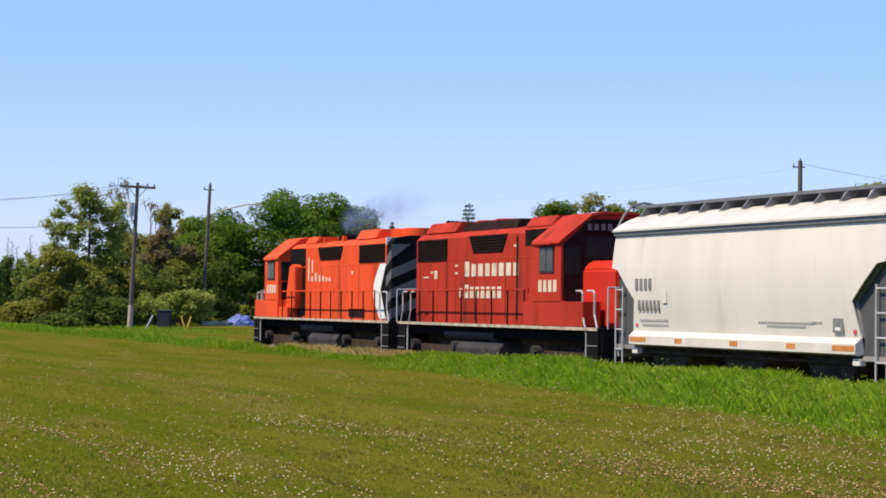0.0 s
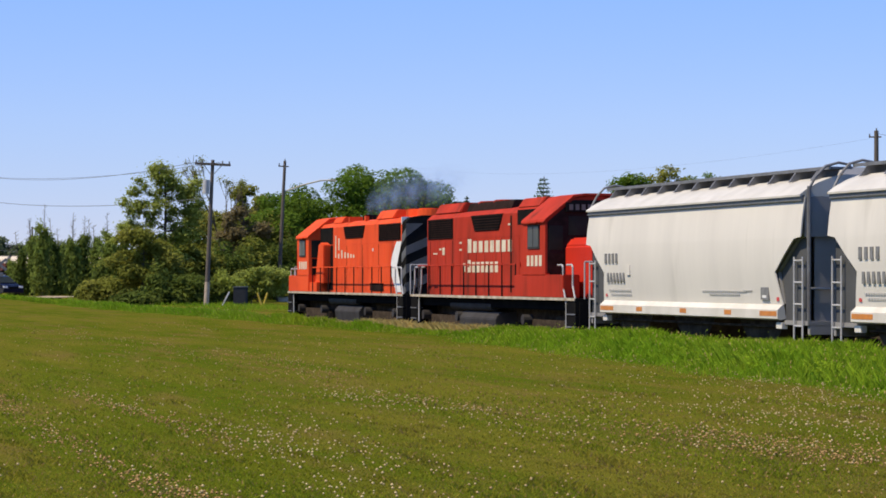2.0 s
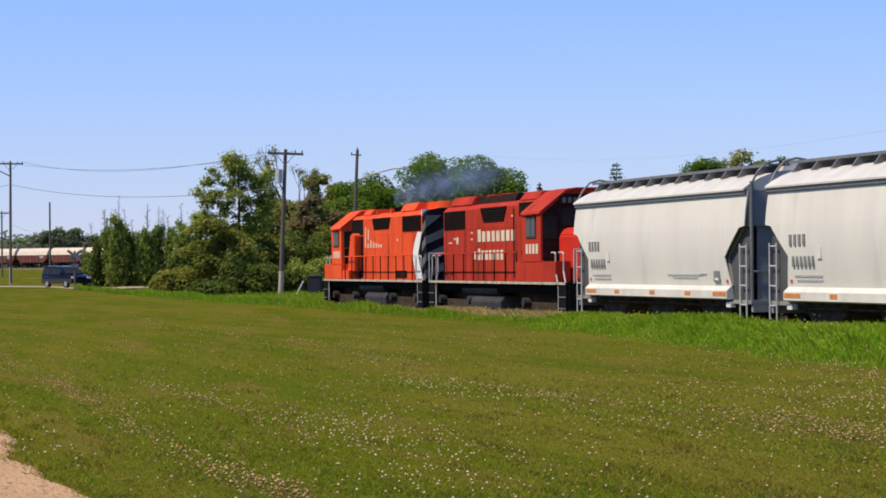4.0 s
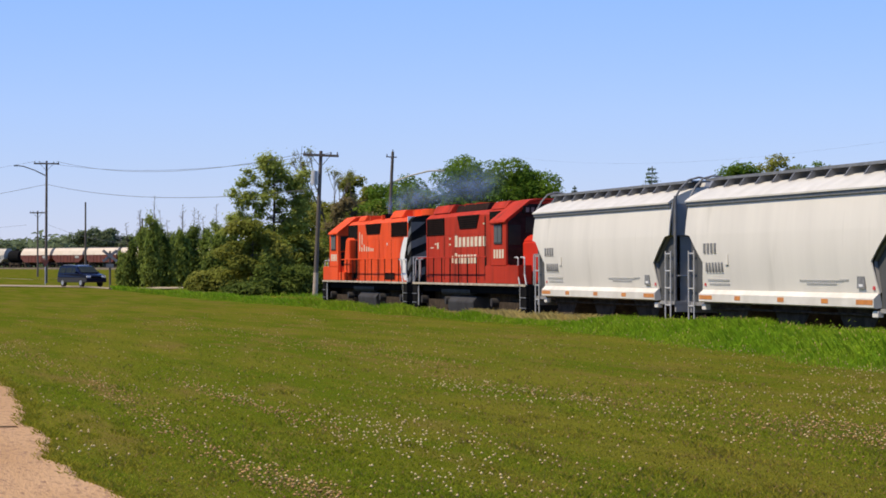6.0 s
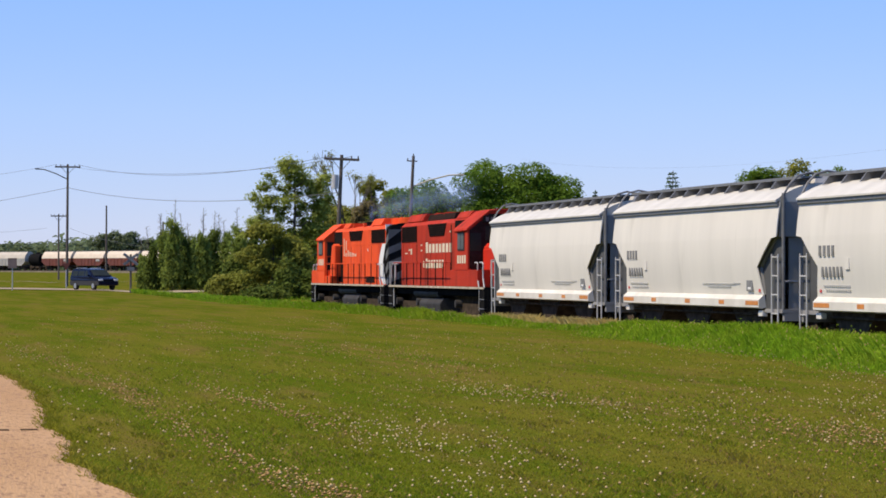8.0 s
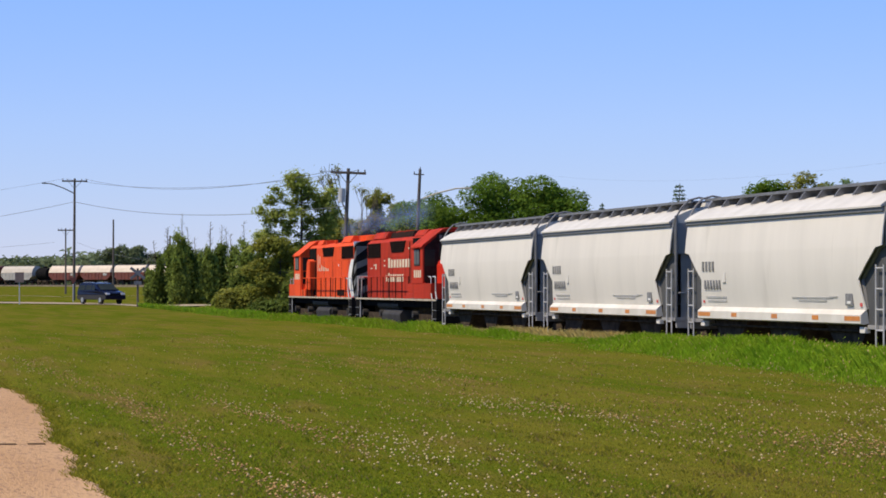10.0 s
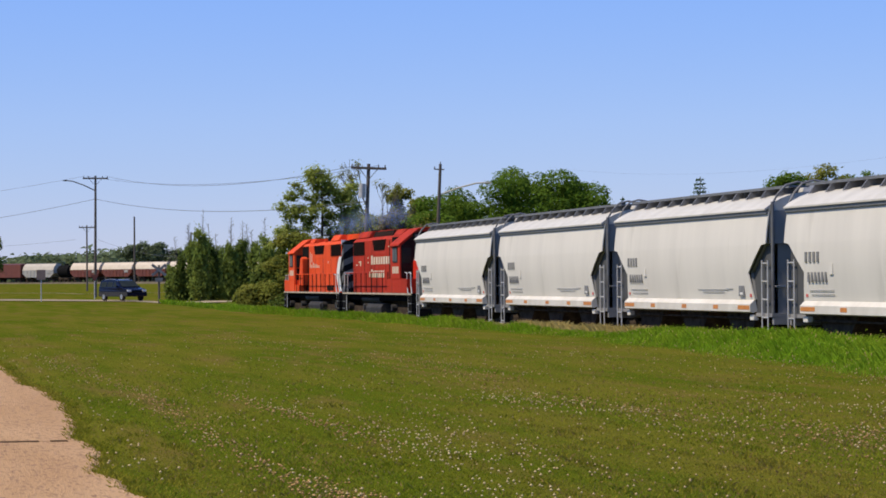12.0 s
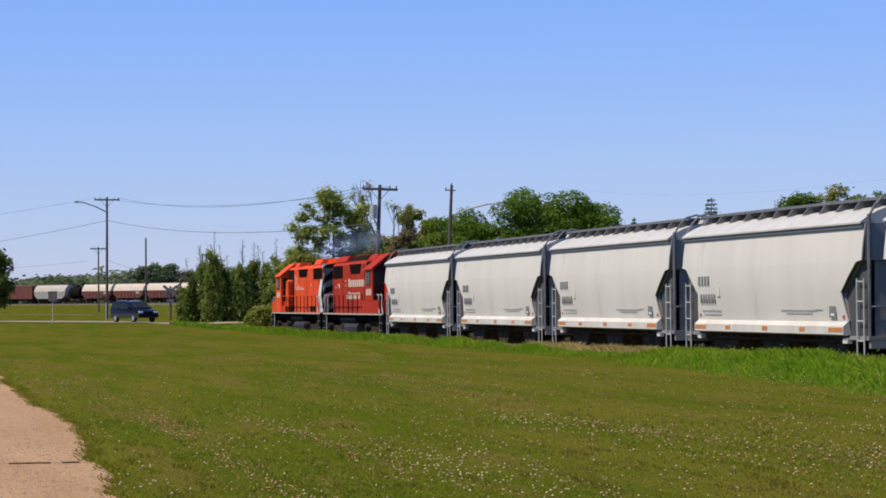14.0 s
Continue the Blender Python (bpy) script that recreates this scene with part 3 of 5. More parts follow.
def blade_mesh(name, pos, height, width, mat, seed, lean=0.35):
    """Grass blades, each two narrow triangles that bend over."""
    rng = np.random.default_rng(seed)
    n = len(pos)
    a = rng.random(n) * 6.283
    side = np.stack([np.cos(a), np.sin(a), np.zeros(n)], 1)
    a2 = rng.random(n) * 6.283
    fwd = np.stack([np.cos(a2), np.sin(a2), np.zeros(n)], 1) * (lean * rng.random(n))[:, None]
    h = height[:, None] if isinstance(height, np.ndarray) else np.full((n, 1), height)
    w = width * (0.7 + 0.6 * rng.random(n))[:, None]
    up = np.array([0, 0, 1.0])
    v = np.stack([pos - side * w, pos + side * w, pos + h * (0.6 * up + 0.35 * fwd) + side * w * 0.7, pos + h * (up + fwd)], 1).reshape(-1, 3)
    f = np.arange(n * 4).reshape(-1, 4)
    f = np.concatenate([f[:, [0, 1, 2]], f[:, [0, 2, 3]]])
    me = bpy.data.meshes.new(name)
    me.vertices.add(len(v))
    me.vertices.foreach_set("co", v.ravel())
    me.loops.add(len(f) * 3)
    me.loops.foreach_set("vertex_index", f.ravel())
    me.polygons.add(len(f))
    me.polygons.foreach_set("loop_start", np.arange(len(f)) * 3)
    me.update(calc_edges=True)
    me.materials.append(M[mat])
    return me


def strip_edge(y):
    return min(20.6, 17.0 + 0.1 * (y - 40)) + 0.8 * noise.noise((y * 0.15, 8.8, 0)) + 0.4 * noise.noise((y * 0.5, 2.8, 0))


def heads(name, places, rng, r0, r1, tall, mat, label, category):
    """Small eight-sided flower or seed heads."""
    vs, fs = [], []
    for x, y, z in places:
        r = r0 + r1 * rng.random()
        o = len(vs)
        vs += [(x + r, y, z), (x - r, y, z), (x, y + r, z), (x, y - r, z), (x, y, z + tall * r), (x, y, z - tall * r)]
        fs += [(o + a, o + b, o + c) for a, b, c in ((0, 2, 4), (2, 1, 4), (1, 3, 4), (3, 0, 4), (2, 0, 5), (1, 2, 5), (3, 1, 5), (0, 3, 5))]
    tagged(new(name, raw(name, vs, fs, mat)), label, category, kind="stuff")


def hay_row(x, y):
    """How much mown hay lies here: two thin rows beside the path and a wide band, all along the mowing direction."""
    k = 0.75 * math.exp(-((x - 3.55 - 0.15 * math.sin(y * 0.2)) / 0.22) ** 2) + 0.9 * math.exp(-((x - 5.05 - 0.2 * math.sin(y * 0.13)) / 0.20) ** 2) * smooth(20, 27, y) * (1 - smooth(38, 44, y))
    k += 0.5 * math.exp(-((x - 10.2) / 1.2) ** 2) + 0.25 * math.exp(-((x - 13.6) / 0.8) ** 2)
    return k * smooth(-0.25, 0.35, noise.noise((x * 0.7, y * 0.16, 4.4)))


def grow_grass():
    rng = np.random.default_rng(3)
    # tall unmown strip along the track, in tussocks, lower towards the lawn and the ballast
    pts, hs, dry, dh = [], [], [], []
    u = rng.random((300000, 6))
    for i in range(len(u)):
        y = 24 + 134 * u[i, 0] ** 1.25
        e = strip_edge(y) - 0.7 * u[i, 1] ** 2
        x = e + (21.75 - e) * u[i, 2]
        k = 0.5 + 0.5 * noise.noise((x * 0.9, y * 0.3, 5.0)) + 0.35 * noise.noise((x * 2.2, y * 0.9, 9.0))
        h = (0.16 + 0.42 * max(0, k) + 0.12 * u[i, 3]) * (0.15 + 0.85 * smooth(0, min(2.0, 0.45 * (21.75 - e)), x - e))
        p = (x, y, ground_z(x, y) - 0.02)
        straw = math.exp(-((y - 74) / 12) ** 2)
        bare = straw * smooth(20.7, 21.2, x)
        if u[i, 4] < (0.05 + 0.30 * smooth(0.0, 0.5, noise.noise((y * 0.11, 2.2, 0)))) * smooth(-1.6, -0.2, x - 21.75) + 0.9 * bare:
            dry.append(p)
            dh.append(0.6 * h + (0.10 + 0.12 * u[i, 5]) * bare)
        else:
            pts.append(p)
            hs.append(h * (1 - 0.5 * straw) * (1 - 0.35 * smooth(55, 70, y) * smooth(20.4, 21.2, x)))
    # verge on the far side of the track and towards the crossing
    for i in range(16000):
        y = 128 + 66 * rng.random()
        x = 24.9 + 7 * rng.random() if i % 2 else 20.6 + 1.2 * rng.random()
        pts.append((x, y, ground_z(x, y) - 0.02))
        hs.append((0.12 + 0.16 * rng.random()) if i % 2 else (0.2 + 0.25 * rng.random()))
    o = new("tall_grass", blade_mesh("tall_grass", np.array(pts), np.array(hs), 0.0055, "blade", 1, 0.75))
    tagged(o, "bright green unmown grass along the railway", "grass", kind="stuff")
    o = new("dry_grass", blade_mesh("dry_grass", np.array(dry), np.array(dh), 0.010, "dry_blade", 2, 0.9))
    tagged(o, "straw-coloured seeding grass stems along the railway", "grass", kind="stuff")
    # leafy weeds that make the strip lumpy
    blobs = []
    while len(blobs) < 2400:
        y = 26 + 116 * rng.random() ** 1.2
        e = strip_edge(y)
        x = e + (21.6 - e) * rng.random() ** 0.8
        if noise.noise((x * 0.9, y * 0.3, 5.0)) < -0.25 or math.exp(-((y - 74) / 12) ** 2) * smooth(20.6, 21.0, x) > 0.3 * rng.random() + 0.2:
            continue
        q = (0.5 + 0.8 * rng.random()) * (1 - 0.45 * math.exp(-((y - 74) / 12) ** 2)) * (0.45 + 0.55 * smooth(0, 1.2, x - e))
        blobs.append((x, y, ground_z(x, y) + 0.17 * q, 0.26 * q, 0.42 * q, 0.22 * q))
    o = new("weeds", leaf_mesh("weeds", blobs, 110000, 0.032, "blade", 8, shell=0.35, fray=0.35))
    tagged(o, "clumps of bright green leafy weeds in the unmown strip", "weeds", kind="stuff")
    # pale seed heads over the tall grass
    pick = [k for k in rng.choice(len(pts), 3600, replace=False)]
    heads("seed_heads", [(pts[k][0] + rng.normal() * 0.1, pts[k][1], pts[k][2] + hs[k] * 1.0) for k in pick], rng, 0.008, 0.009, 2.2, "dry_blade", "pale seed heads above the unmown grass", "grass")
    # short turf of the lawn: olive, deep green and dry blades in patches drawn out along the mowing
    lots = {"turf": ([], []), "turf_deep": ([], []), "turf_dry": ([], [])}
    u = rng.random((330000, 4))
    for i in range(len(u)):
        d = 15 / (1 - 0.88 * u[i, 0])
        b = radians(1.0 + 28 * u[i, 1])
        x, y = d * math.sin(b), d * math.cos(b)
        if x < edge_x(y, 2.24) - 0.05 or x > 22:
            continue
        g = noise.noise((x * 0.45, y * 0.07, 0.3)) + 0.6 * noise.noise((x * 1.6, y * 0.25, 6.6))
        hay = hay_row(x, y)
        kind = "turf_dry" if u[i, 2] < 0.08 + 0.14 * smooth(6, 12, x) + 0.5 * hay + 0.35 * max(0, -g - 0.25) else ("turf_deep" if g + 0.6 * (u[i, 2] - 0.5) > 0.22 else "turf")
        tuft = max(0, noise.noise((x * 4.0, y * 0.9, 1.6)))
        lots[kind][0].append((x, y, ground_z(x, y) - 0.01))
        lots[kind][1].append(0.012 + 0.020 * u[i, 3] + 0.02 * max(0, g) + 0.05 * tuft)
    for kind, label in (("turf", "short olive turf blades of the lawn"), ("turf_deep", "deep green patches of lawn turf"), ("turf_dry", "dry brownish blades and hay in the lawn")):
        o = new("turf", blade_mesh("turf", np.array(lots[kind][0]), np.array(lots[kind][1]), 0.0062, kind, 4, 1.3))
        tagged(o, label, "grass", kind="stuff")
    # overgrowing fringe of the path
    pts = []
    for i in range(8000):
        y = 14 + 44 * rng.random()
        x = edge_x(y, 2.26) + 0.28 * rng.random() - 0.12
        pts.append((x, y, ground_z(x, y)))
    o = new("grass_fringe", blade_mesh("grass_fringe", np.array(pts), 0.02 + 0.045 * rng.random(len(pts)), 0.005, "turf", 6, 1.4))
    tagged(o, "dark green grass overhanging the path's edge", "grass", kind="stuff")
    # clover heads
    places = []
    while len(places) < 3500:
        d = 15 / (1 - 0.84 * rng.random() ** 0.62)
        b = radians(1.0 + 28 * rng.random())
        x, y = d * math.sin(b), d * math.cos(b)
        if x < edge_x(y, 2.26) + 0.1 or x > strip_edge(y) + 0.4:
            continue
        k = 0.8 * noise.noise((x * 0.5, y * 0.06, 7.7)) + 0.5 * noise.noise((x * 1.6, y * 0.3, 1.1)) + 0.30 * hay_row(x, y) + 0.08 * smooth(7, 15, x)
        if rng.random() > (0.07 + 0.9 * max(0, k - 0.10)) * (0.25 + 0.75 * smooth(18, 34, d)):
            continue
        places.append((x, y, ground_z(x, y) + 0.045 + 0.03 * rng.random()))
    # withered heads and straw lying in the hay rows
    straw_at = []
    while len(straw_at) < 2600:
        d = 17 / (1 - 0.78 * rng.random() ** 0.8)
        b = radians(1.0 + 28 * rng.random())
        x, y = d * math.sin(b), d * math.cos(b)
        if x < edge_x(y, 2.26) + 0.1 or x > strip_edge(y) or rng.random() > 1.3 * hay_row(x, y) * (1 + 0.8 * noise.noise((x * 3, y * 0.6, 3.0))):
            continue
        straw_at.append((x, y, ground_z(x, y) + 0.03 + 0.03 * rng.random()))
    heads("withered_clover", straw_at, rng, 0.008, 0.009, 0.8, "hay", "tan withered clover heads along the mown rows", "flowers")
    heads("clover_flowers", places, rng, 0.008, 0.008, 1.0, "petal", "scattered white and pinkish clover heads in the lawn", "flowers")


grow_grass()


# ---------------------------------------------------------------- poles and wires
def insulator(bm, x, y, z, s=1.0):
    cyl((x, y, z), (x, y, z + 0.16 * s), 0.05 * s, 8, bm, 0.035 * s)


def top_at(bearing, dist, el):
    return 2.14 + dist * math.tan(radians(el))


def utility_pole(bearing, dist, el, label, lean=0.0, arm=0.0, arm_turn=0.0, lamp=0.0, lamp_drop=1.2, r=0.15, wrap=False, short_arm=False, drum=False, lamp_mat="lamp_steel"):
    x, y, z = at_bearing(bearing, dist)
    h = top_at(bearing, dist, el) - z
    ph = radians(lean)
    t = thing("utility_pole", label, "pole", at=pose(x - h * math.tan(ph), y, z - 0.05, 0, lean, -bearing))
    part("pole", cyl((0, 0, 0), (0, 0, h), r, 12, None, r * 0.68), "wood", t)
    if wrap:
        part("wrap", cyl((0, 0, 0), (0, 0, 1.5), r * 1.06, 12, None, r * 1.03), "pale_wood", t, "pale worn wrap at the foot")
    if arm:
        w = arm / 2
        a = radians(arm_turn)
        bm = bx(-w, w, -0.17, -0.05, h - 0.35, h - 0.2, 0.01)
        bmesh.ops.rotate(bm, verts=bm.verts[:], cent=(0, 0, 0), matrix=Matrix.Rotation(a, 3, "Z"))
        arm_ob = part("crossarm", bm, "wood", t)
        for k in (-0.92, -0.55, 0.55, 0.92):
            bm = bmesh.new()
            insulator(bm, w * k * math.cos(a), w * k * math.sin(a) - 0.1, h - 0.2)
            part("insulator", bm, "steel_grey", arm_ob)
        for s in (-1, 1):
            part("brace", tube([(0, -0.1, h - 1.0), (s * w * 0.5, -0.1, h - 0.33)], 0.02), "steel_grey", t)
    if short_arm:
        bm = bx(-0.45, 0.3, -0.08, 0.02, h - 0.42, h - 0.34)
        part("crossarm", bm, "wood", t)
        for ix, iy, iz in ((0, 0, h), (-0.4, -0.03, h - 0.34)):
            bm = bmesh.new()
            insulator(bm, ix, iy, iz)
            part("insulator", bm, "steel_grey", t)
    if drum:
        part("transformer", cyl((-0.34, -0.1, h - 2.1), (-0.34, -0.1, h - 1.25), 0.21, 12), "galv", t, "grey drum transformer")
    if lamp:
        s = 1 if lamp > 0 else -1
        L = abs(lamp)
        zt = h - lamp_drop
        pts = [(0, 0, zt - 1.0), (s * L * 0.35, 0, zt - 0.45), (s * L * 0.7, 0, zt - 0.06), (s * L * 0.88, 0, zt)]
        arm_ob = part("lamp_arm", tube(pts, 0.055, 8), lamp_mat, t)
        bm = bx(s * L * 0.86 if s > 0 else s * L, s * L if s > 0 else s * L * 0.86, -0.13, 0.13, zt - 0.07, zt + 0.07, 0.04)
        part("lamp_head", bm, lamp_mat, arm_ob)
    return t, Vector((x, y, z)), h


utility_pole(10.86, 154, 2.72, "leaning weathered wooden pole with crossarm and transformer", lean=2.4, arm=2.2, wrap=True, drum=True)
utility_pole(12.50, 178, 2.70, "leaning wooden street light pole with long lamp arm", lean=2.6, lamp=3.7, lamp_drop=1.2, short_arm=True)
utility_pole(4.65, 250, 2.46, "dark wooden pole with crossarm and street light", arm=2.5, lamp=-3.2, lamp_drop=0.5, lean=0.3, lamp_mat="steel_grey")
utility_pole(5.52, 262, 1.53, "bare slim wooden pole beside the road", r=0.12)
utility_pole(4.45, 335, 1.33, "distant wooden pole with a short crossarm", arm=2.1, r=0.13)
utility_pole(6.80, 262, 1.17, "bare slim wooden pole behind the shrubs", r=0.12)
utility_pole(25.95, 152, 3.38, "wooden pole with short crossarm beyond the train", short_arm=True, r=0.19)


def wire(name, p, q, sag, r, label):
    c = bpy.data.curves.new(name, "CURVE")
    c.dimensions = "3D"
    c.bevel_depth = r
    c.bevel_resolution = 1
    s = c.splines.new("POLY")
    n = 24
    s.points.add(n)
    for i in range(n + 1):
        t = i / n
        v = Vector(p).lerp(Vector(q), t) - Vector((0, 0, 4 * sag * t * (1 - t)))
        s.points[i].co = (*v, 1)
    c.materials.append(M["wire"])
    tagged(new(name, c), label, "cable")


def point(bearing, dist, el):
    b = radians(bearing)
    return (dist * math.sin(b), dist * math.cos(b), 2.14 + dist * math.tan(radians(el)))


WL = "thin grey overhead power line sagging between poles"
wire("power_line", point(4.88, 250, 2.44), point(10.55, 154, 2.66), 1.1, 0.016, WL)
wire("power_line", point(4.45, 250, 2.44), point(11.1, 154, 2.66), 1.0, 0.014, WL)
wire("power_line", point(4.65, 250, 1.92), point(10.8, 154, 1.84), 0.9, 0.022, WL)
wire("power_line", point(4.65, 250, 1.92), point(-2.0, 290, 1.0), 0.7, 0.02, WL)
wire("power_line", point(4.4, 250, 2.44), point(-2.0, 290, 1.7), 0.7, 0.012, WL)
wire("power_line", point(4.2, 335, 1.0), point(-1, 380, 0.8), 0.6, 0.015, WL)
wire("power_line", point(4.7, 335, 1.0), point(8.2, 280, 0.7), 1.4, 0.015, WL)
wire("power_line", point(25.95, 152, 3.3), point(34, 170, 2.6), 0.8, 0.012, WL)
wire("power_line", point(25.8, 152, 3.18), point(15, 280, 2.6), 1.5, 0.004, WL)


# ---------------------------------------------------------------- things beside the railway and road
def road_sign_crossbuck(bearing, dist):
    x, y, z = at_bearing(bearing, dist)
    t = thing("crossbuck_sign", "railway crossing crossbuck seen from its grey back", "sign", at=pose(x, y, z - 0.05, 0, 0, -bearing))
    part("post", cyl((0, 0, 0), (0, 0, 3.35), 0.085, 8), "wood", t)
    for s in (-1, 1):
        bm = bx(-0.72, 0.72, -0.03, 0.03, -0.11, 0.11, 0.008)
        bmesh.ops.rotate(bm, verts=bm.verts[:], cent=(0, 0, 0), matrix=Matrix.Rotation(radians(38 * s), 3, "Y"))
        bmesh.ops.translate(bm, verts=bm.verts[:], vec=(0, -0.12 - 0.07 * (s > 0), 2.95))
        part("board", bm, "steel_grey", t)
    bm = bx(-0.3, 0.3, -0.16, -0.12, 2.0, 2.32, 0.01)
    part("plate", bm, "steel_grey", t)


road_sign_crossbuck(6.07, 203)


def small_sign(bearing, dist, h, w, hh, mat, label, tri=False):
    x, y, z = at_bearing(bearing, dist)
    t = thing("road_sign", label, "sign", at=pose(x, y, z - 0.05, 0, 0, -bearing))
    part("post", cyl((0, 0, 0), (0, 0, h), 0.045, 8), "galv", t)
    if tri:
        bm = prism([(-w / 2, h), (w / 2, h), (0, h - hh)], -0.06, -0.045, "y")
    else:
        bm = bx(-w / 2, w / 2, -0.065, -0.05, h - hh, h, 0.004)
    part("panel", bm, mat, t)


small_sign(3.42, 214, 2.75, 0.75, 0.85, "sign_back", "square reddish brown sign on a thin grey post")
small_sign(4.62, 232, 2.3, 0.75, 0.65, "oxide", "triangular dark red yield sign on a post", True)


def rock(x, y, s, seed):
    bm = bmesh.new()
    bmesh.ops.create_icosphere(bm, subdivisions=3, radius=1)
    for v in bm.verts:
        v.co *= 0.8 + 0.35 * noise.noise(v.co * 1.3 + Vector((seed, 0, 0)))
        v.co.x *= s * 1.7
        v.co.y *= s
        v.co.z *= s * 0.75
    ob = new("rock", mesh_of("rock", bm, "rock"))
    ob.matrix_basis = pose(x, y, ground_z(x, y) + s * 0.2)
    tagged(ob, "pale boulder in the grass by the pole", "rock")


rock(21.15, 111, 0.25, 1.0)
rock(21.3, 114, 0.16, 4.0)


def v_marker(bearing, dist):
    x, y, z = at_bearing(bearing, dist)
    t = thing("marker_post", "yellow V-shaped marker post in the grass", "post", at=pose(x, y, z - 0.03, 0, 0, -bearing))
    for s in (-1, 1):
        bm = cyl((s * 0.04, 0, 0), (s * 0.30, 0, 0.85), 0.055, 8)
        part("arm", bm, "yellow", t)


v_marker(12.0, 152)


def equipment_box(bearing, dist, w, h, label):
    x, y, z = at_bearing(bearing, dist)
    t = thing("equipment_box", label, "box", at=pose(x, y, z - 0.03, 0, 0, -bearing))
    part("case", bx(-w / 2, w / 2, -0.25, 0.25, 0.12, h, 0.02), "cladding", t)
    part("lid", bx(-w / 2 - 0.03, w / 2 + 0.03, -0.28, 0.28, h, h + 0.06, 0.01), "steel_grey", t)
    for s in (-1, 1):
        part("leg", bx(s * w * 0.35 - 0.05, s * w * 0.35 + 0.05, -0.2, 0.2, 0, 0.12), "steel_grey", t)


equipment_box(11.5, 155, 0.9, 1.15, "grey trackside equipment box among the bushes")


def guy_post(bearing, dist):
    x, y, z = at_bearing(bearing, dist)
    ob = new("stake", mesh_of("stake", cyl((0, 0, -0.05), (0.45, 0, 0.85), 0.05, 8), "galv"))
    ob.matrix_basis = pose(x, y, z, 0, 0, -bearing)
    tagged(ob, "slanted grey stake near the pole's foot", "stake")


guy_post(11.08, 153)


def tarp(bearing, dist):
    x, y, z = at_bearing(bearing, dist)
    bm = bmesh.new()
    bmesh.ops.create_icosphere(bm, subdivisions=4, radius=1)
    for v in bm.verts:
        k = 1 + 0.22 * noise.noise(v.co * 2.1) + 0.10 * noise.noise(v.co * 5.3)
        v.co = Vector((v.co.x * 1.0 * k, v.co.y * 0.8 * k, max(-0.05, v.co.z) * 0.75 * k))
    ob = new("tarpaulin", mesh_of("tarpaulin", bm, "tarp"))
    ob.matrix_basis = pose(x, y, z, 0, 0, -bearing)
    tagged(ob, "crumpled blue tarpaulin heaped on the grass", "tarpaulin")


def beam(bearing, dist):
    x, y, z = at_bearing(bearing, dist)
    ob = new("timber_beam", mesh_of("timber_beam", bx(-0.95, 0.95, -0.14, 0.14, 0.0, 0.34, 0.02), "dirty_white"))
    ob.matrix_basis = pose(x, y, z - 0.02, 0, 0, -bearing)
    tagged(ob, "pale squared timber lying in the grass", "timber")


tarp(13.22, 178)
beam(12.66, 177)


# ---------------------------------------------------------------- rail vehicles
def wheelset(y, parent, r=0.46):
    bm = cyl((-0.9, 0, 0), (0.9, 0, 0), 0.085, 10)
    for s in (-1, 1):
        cyl((s * 0.70, 0, 0), (s * 0.82, 0, 0), r, 24, bm)
        cyl((s * 0.66, 0, 0), (s * 0.70, 0, 0), r + 0.025, 24, bm)
        for k in range(5):
            a = k * 1.2566
            cyl((s * 0.82, math.cos(a) * r * 0.6, math.sin(a) * r * 0.6), (s * 0.835, math.cos(a) * r * 0.6, math.sin(a) * r * 0.6), 0.06, 6, bm)
    ob = part("wheelset", bm, "under", parent)
    ob.location = (0, y, r + 0.0)
    WHEELS.append((ob, y, r))
    return ob


WHEELS = []


def freight_truck(y0, parent, base=0.9, name="bogie"):
    """Cast three-piece truck: side frames with spring groups, bolster, two wheelsets."""
    bm = bmesh.new()
    for s in (-1, 1):
        prof = [(-base - 0.22, 0.36), (-base - 0.22, 0.60), (-base * 0.5, 0.74), (base * 0.5, 0.74), (base + 0.22, 0.60), (base + 0.22, 0.36), (base * 0.72, 0.38),
                (base * 0.36, 0.20), (-base * 0.36, 0.20), (-base * 0.72, 0.38)]
        prism([(y0 + a, b) for a, b in prof], s * 1.0 - 0.07, s * 1.0 + 0.07, "x", bm)
        for k in (-0.18, 0, 0.18):
            cyl((s * 1.08, y0 + k, 0.26), (s * 1.08, y0 + k, 0.52), 0.07, 8, bm)
        for e in (-base, base):
            cyl((s * 0.95, y0 + e, 0.47), (s * 1.16, y0 + e, 0.47), 0.13, 10, bm)
    bx(-1.0, 1.0, y0 - 0.2, y0 + 0.2, 0.55, 0.80, 0.02, bm)
    t = part(name, bm, "under", parent)
    for e in (-base, base):
        wheelset(y0 + e, t)
    return t


def coupler(y0, s, parent):
    bm = bx(-0.1, 0.1, min(y0, y0 + s * 0.7), max(y0, y0 + s * 0.7), 0.74, 0.92, 0.02)
    bx(-0.16, 0.18, y0 + s * 0.5 - 0.15, y0 + s * 0.5 + 0.17, 0.70, 0.98, 0.04, bm)
    part("coupler", bm, "under", parent)


def ladder(parent, x, ya, yb, z0, z1, rungs, name="ladder", r=0.022):
    bm = bmesh.new()
    for y in (ya, yb):
        cyl((x, y, z0), (x, y, z1), r, 6, bm)
    for i in range(rungs):
        z = z0 + 0.08 + (z1 - z0 - 0.16) * i / (rungs - 1)
        cyl((x, ya, z), (x, yb, z), r * 0.9, 6, bm)
    return part(name, bm, "galv", parent)


CAR = 14.83
HB = CAR / 2 - 0.68      # half the body's length
BOW = 0.11               # how far the curved sides swell


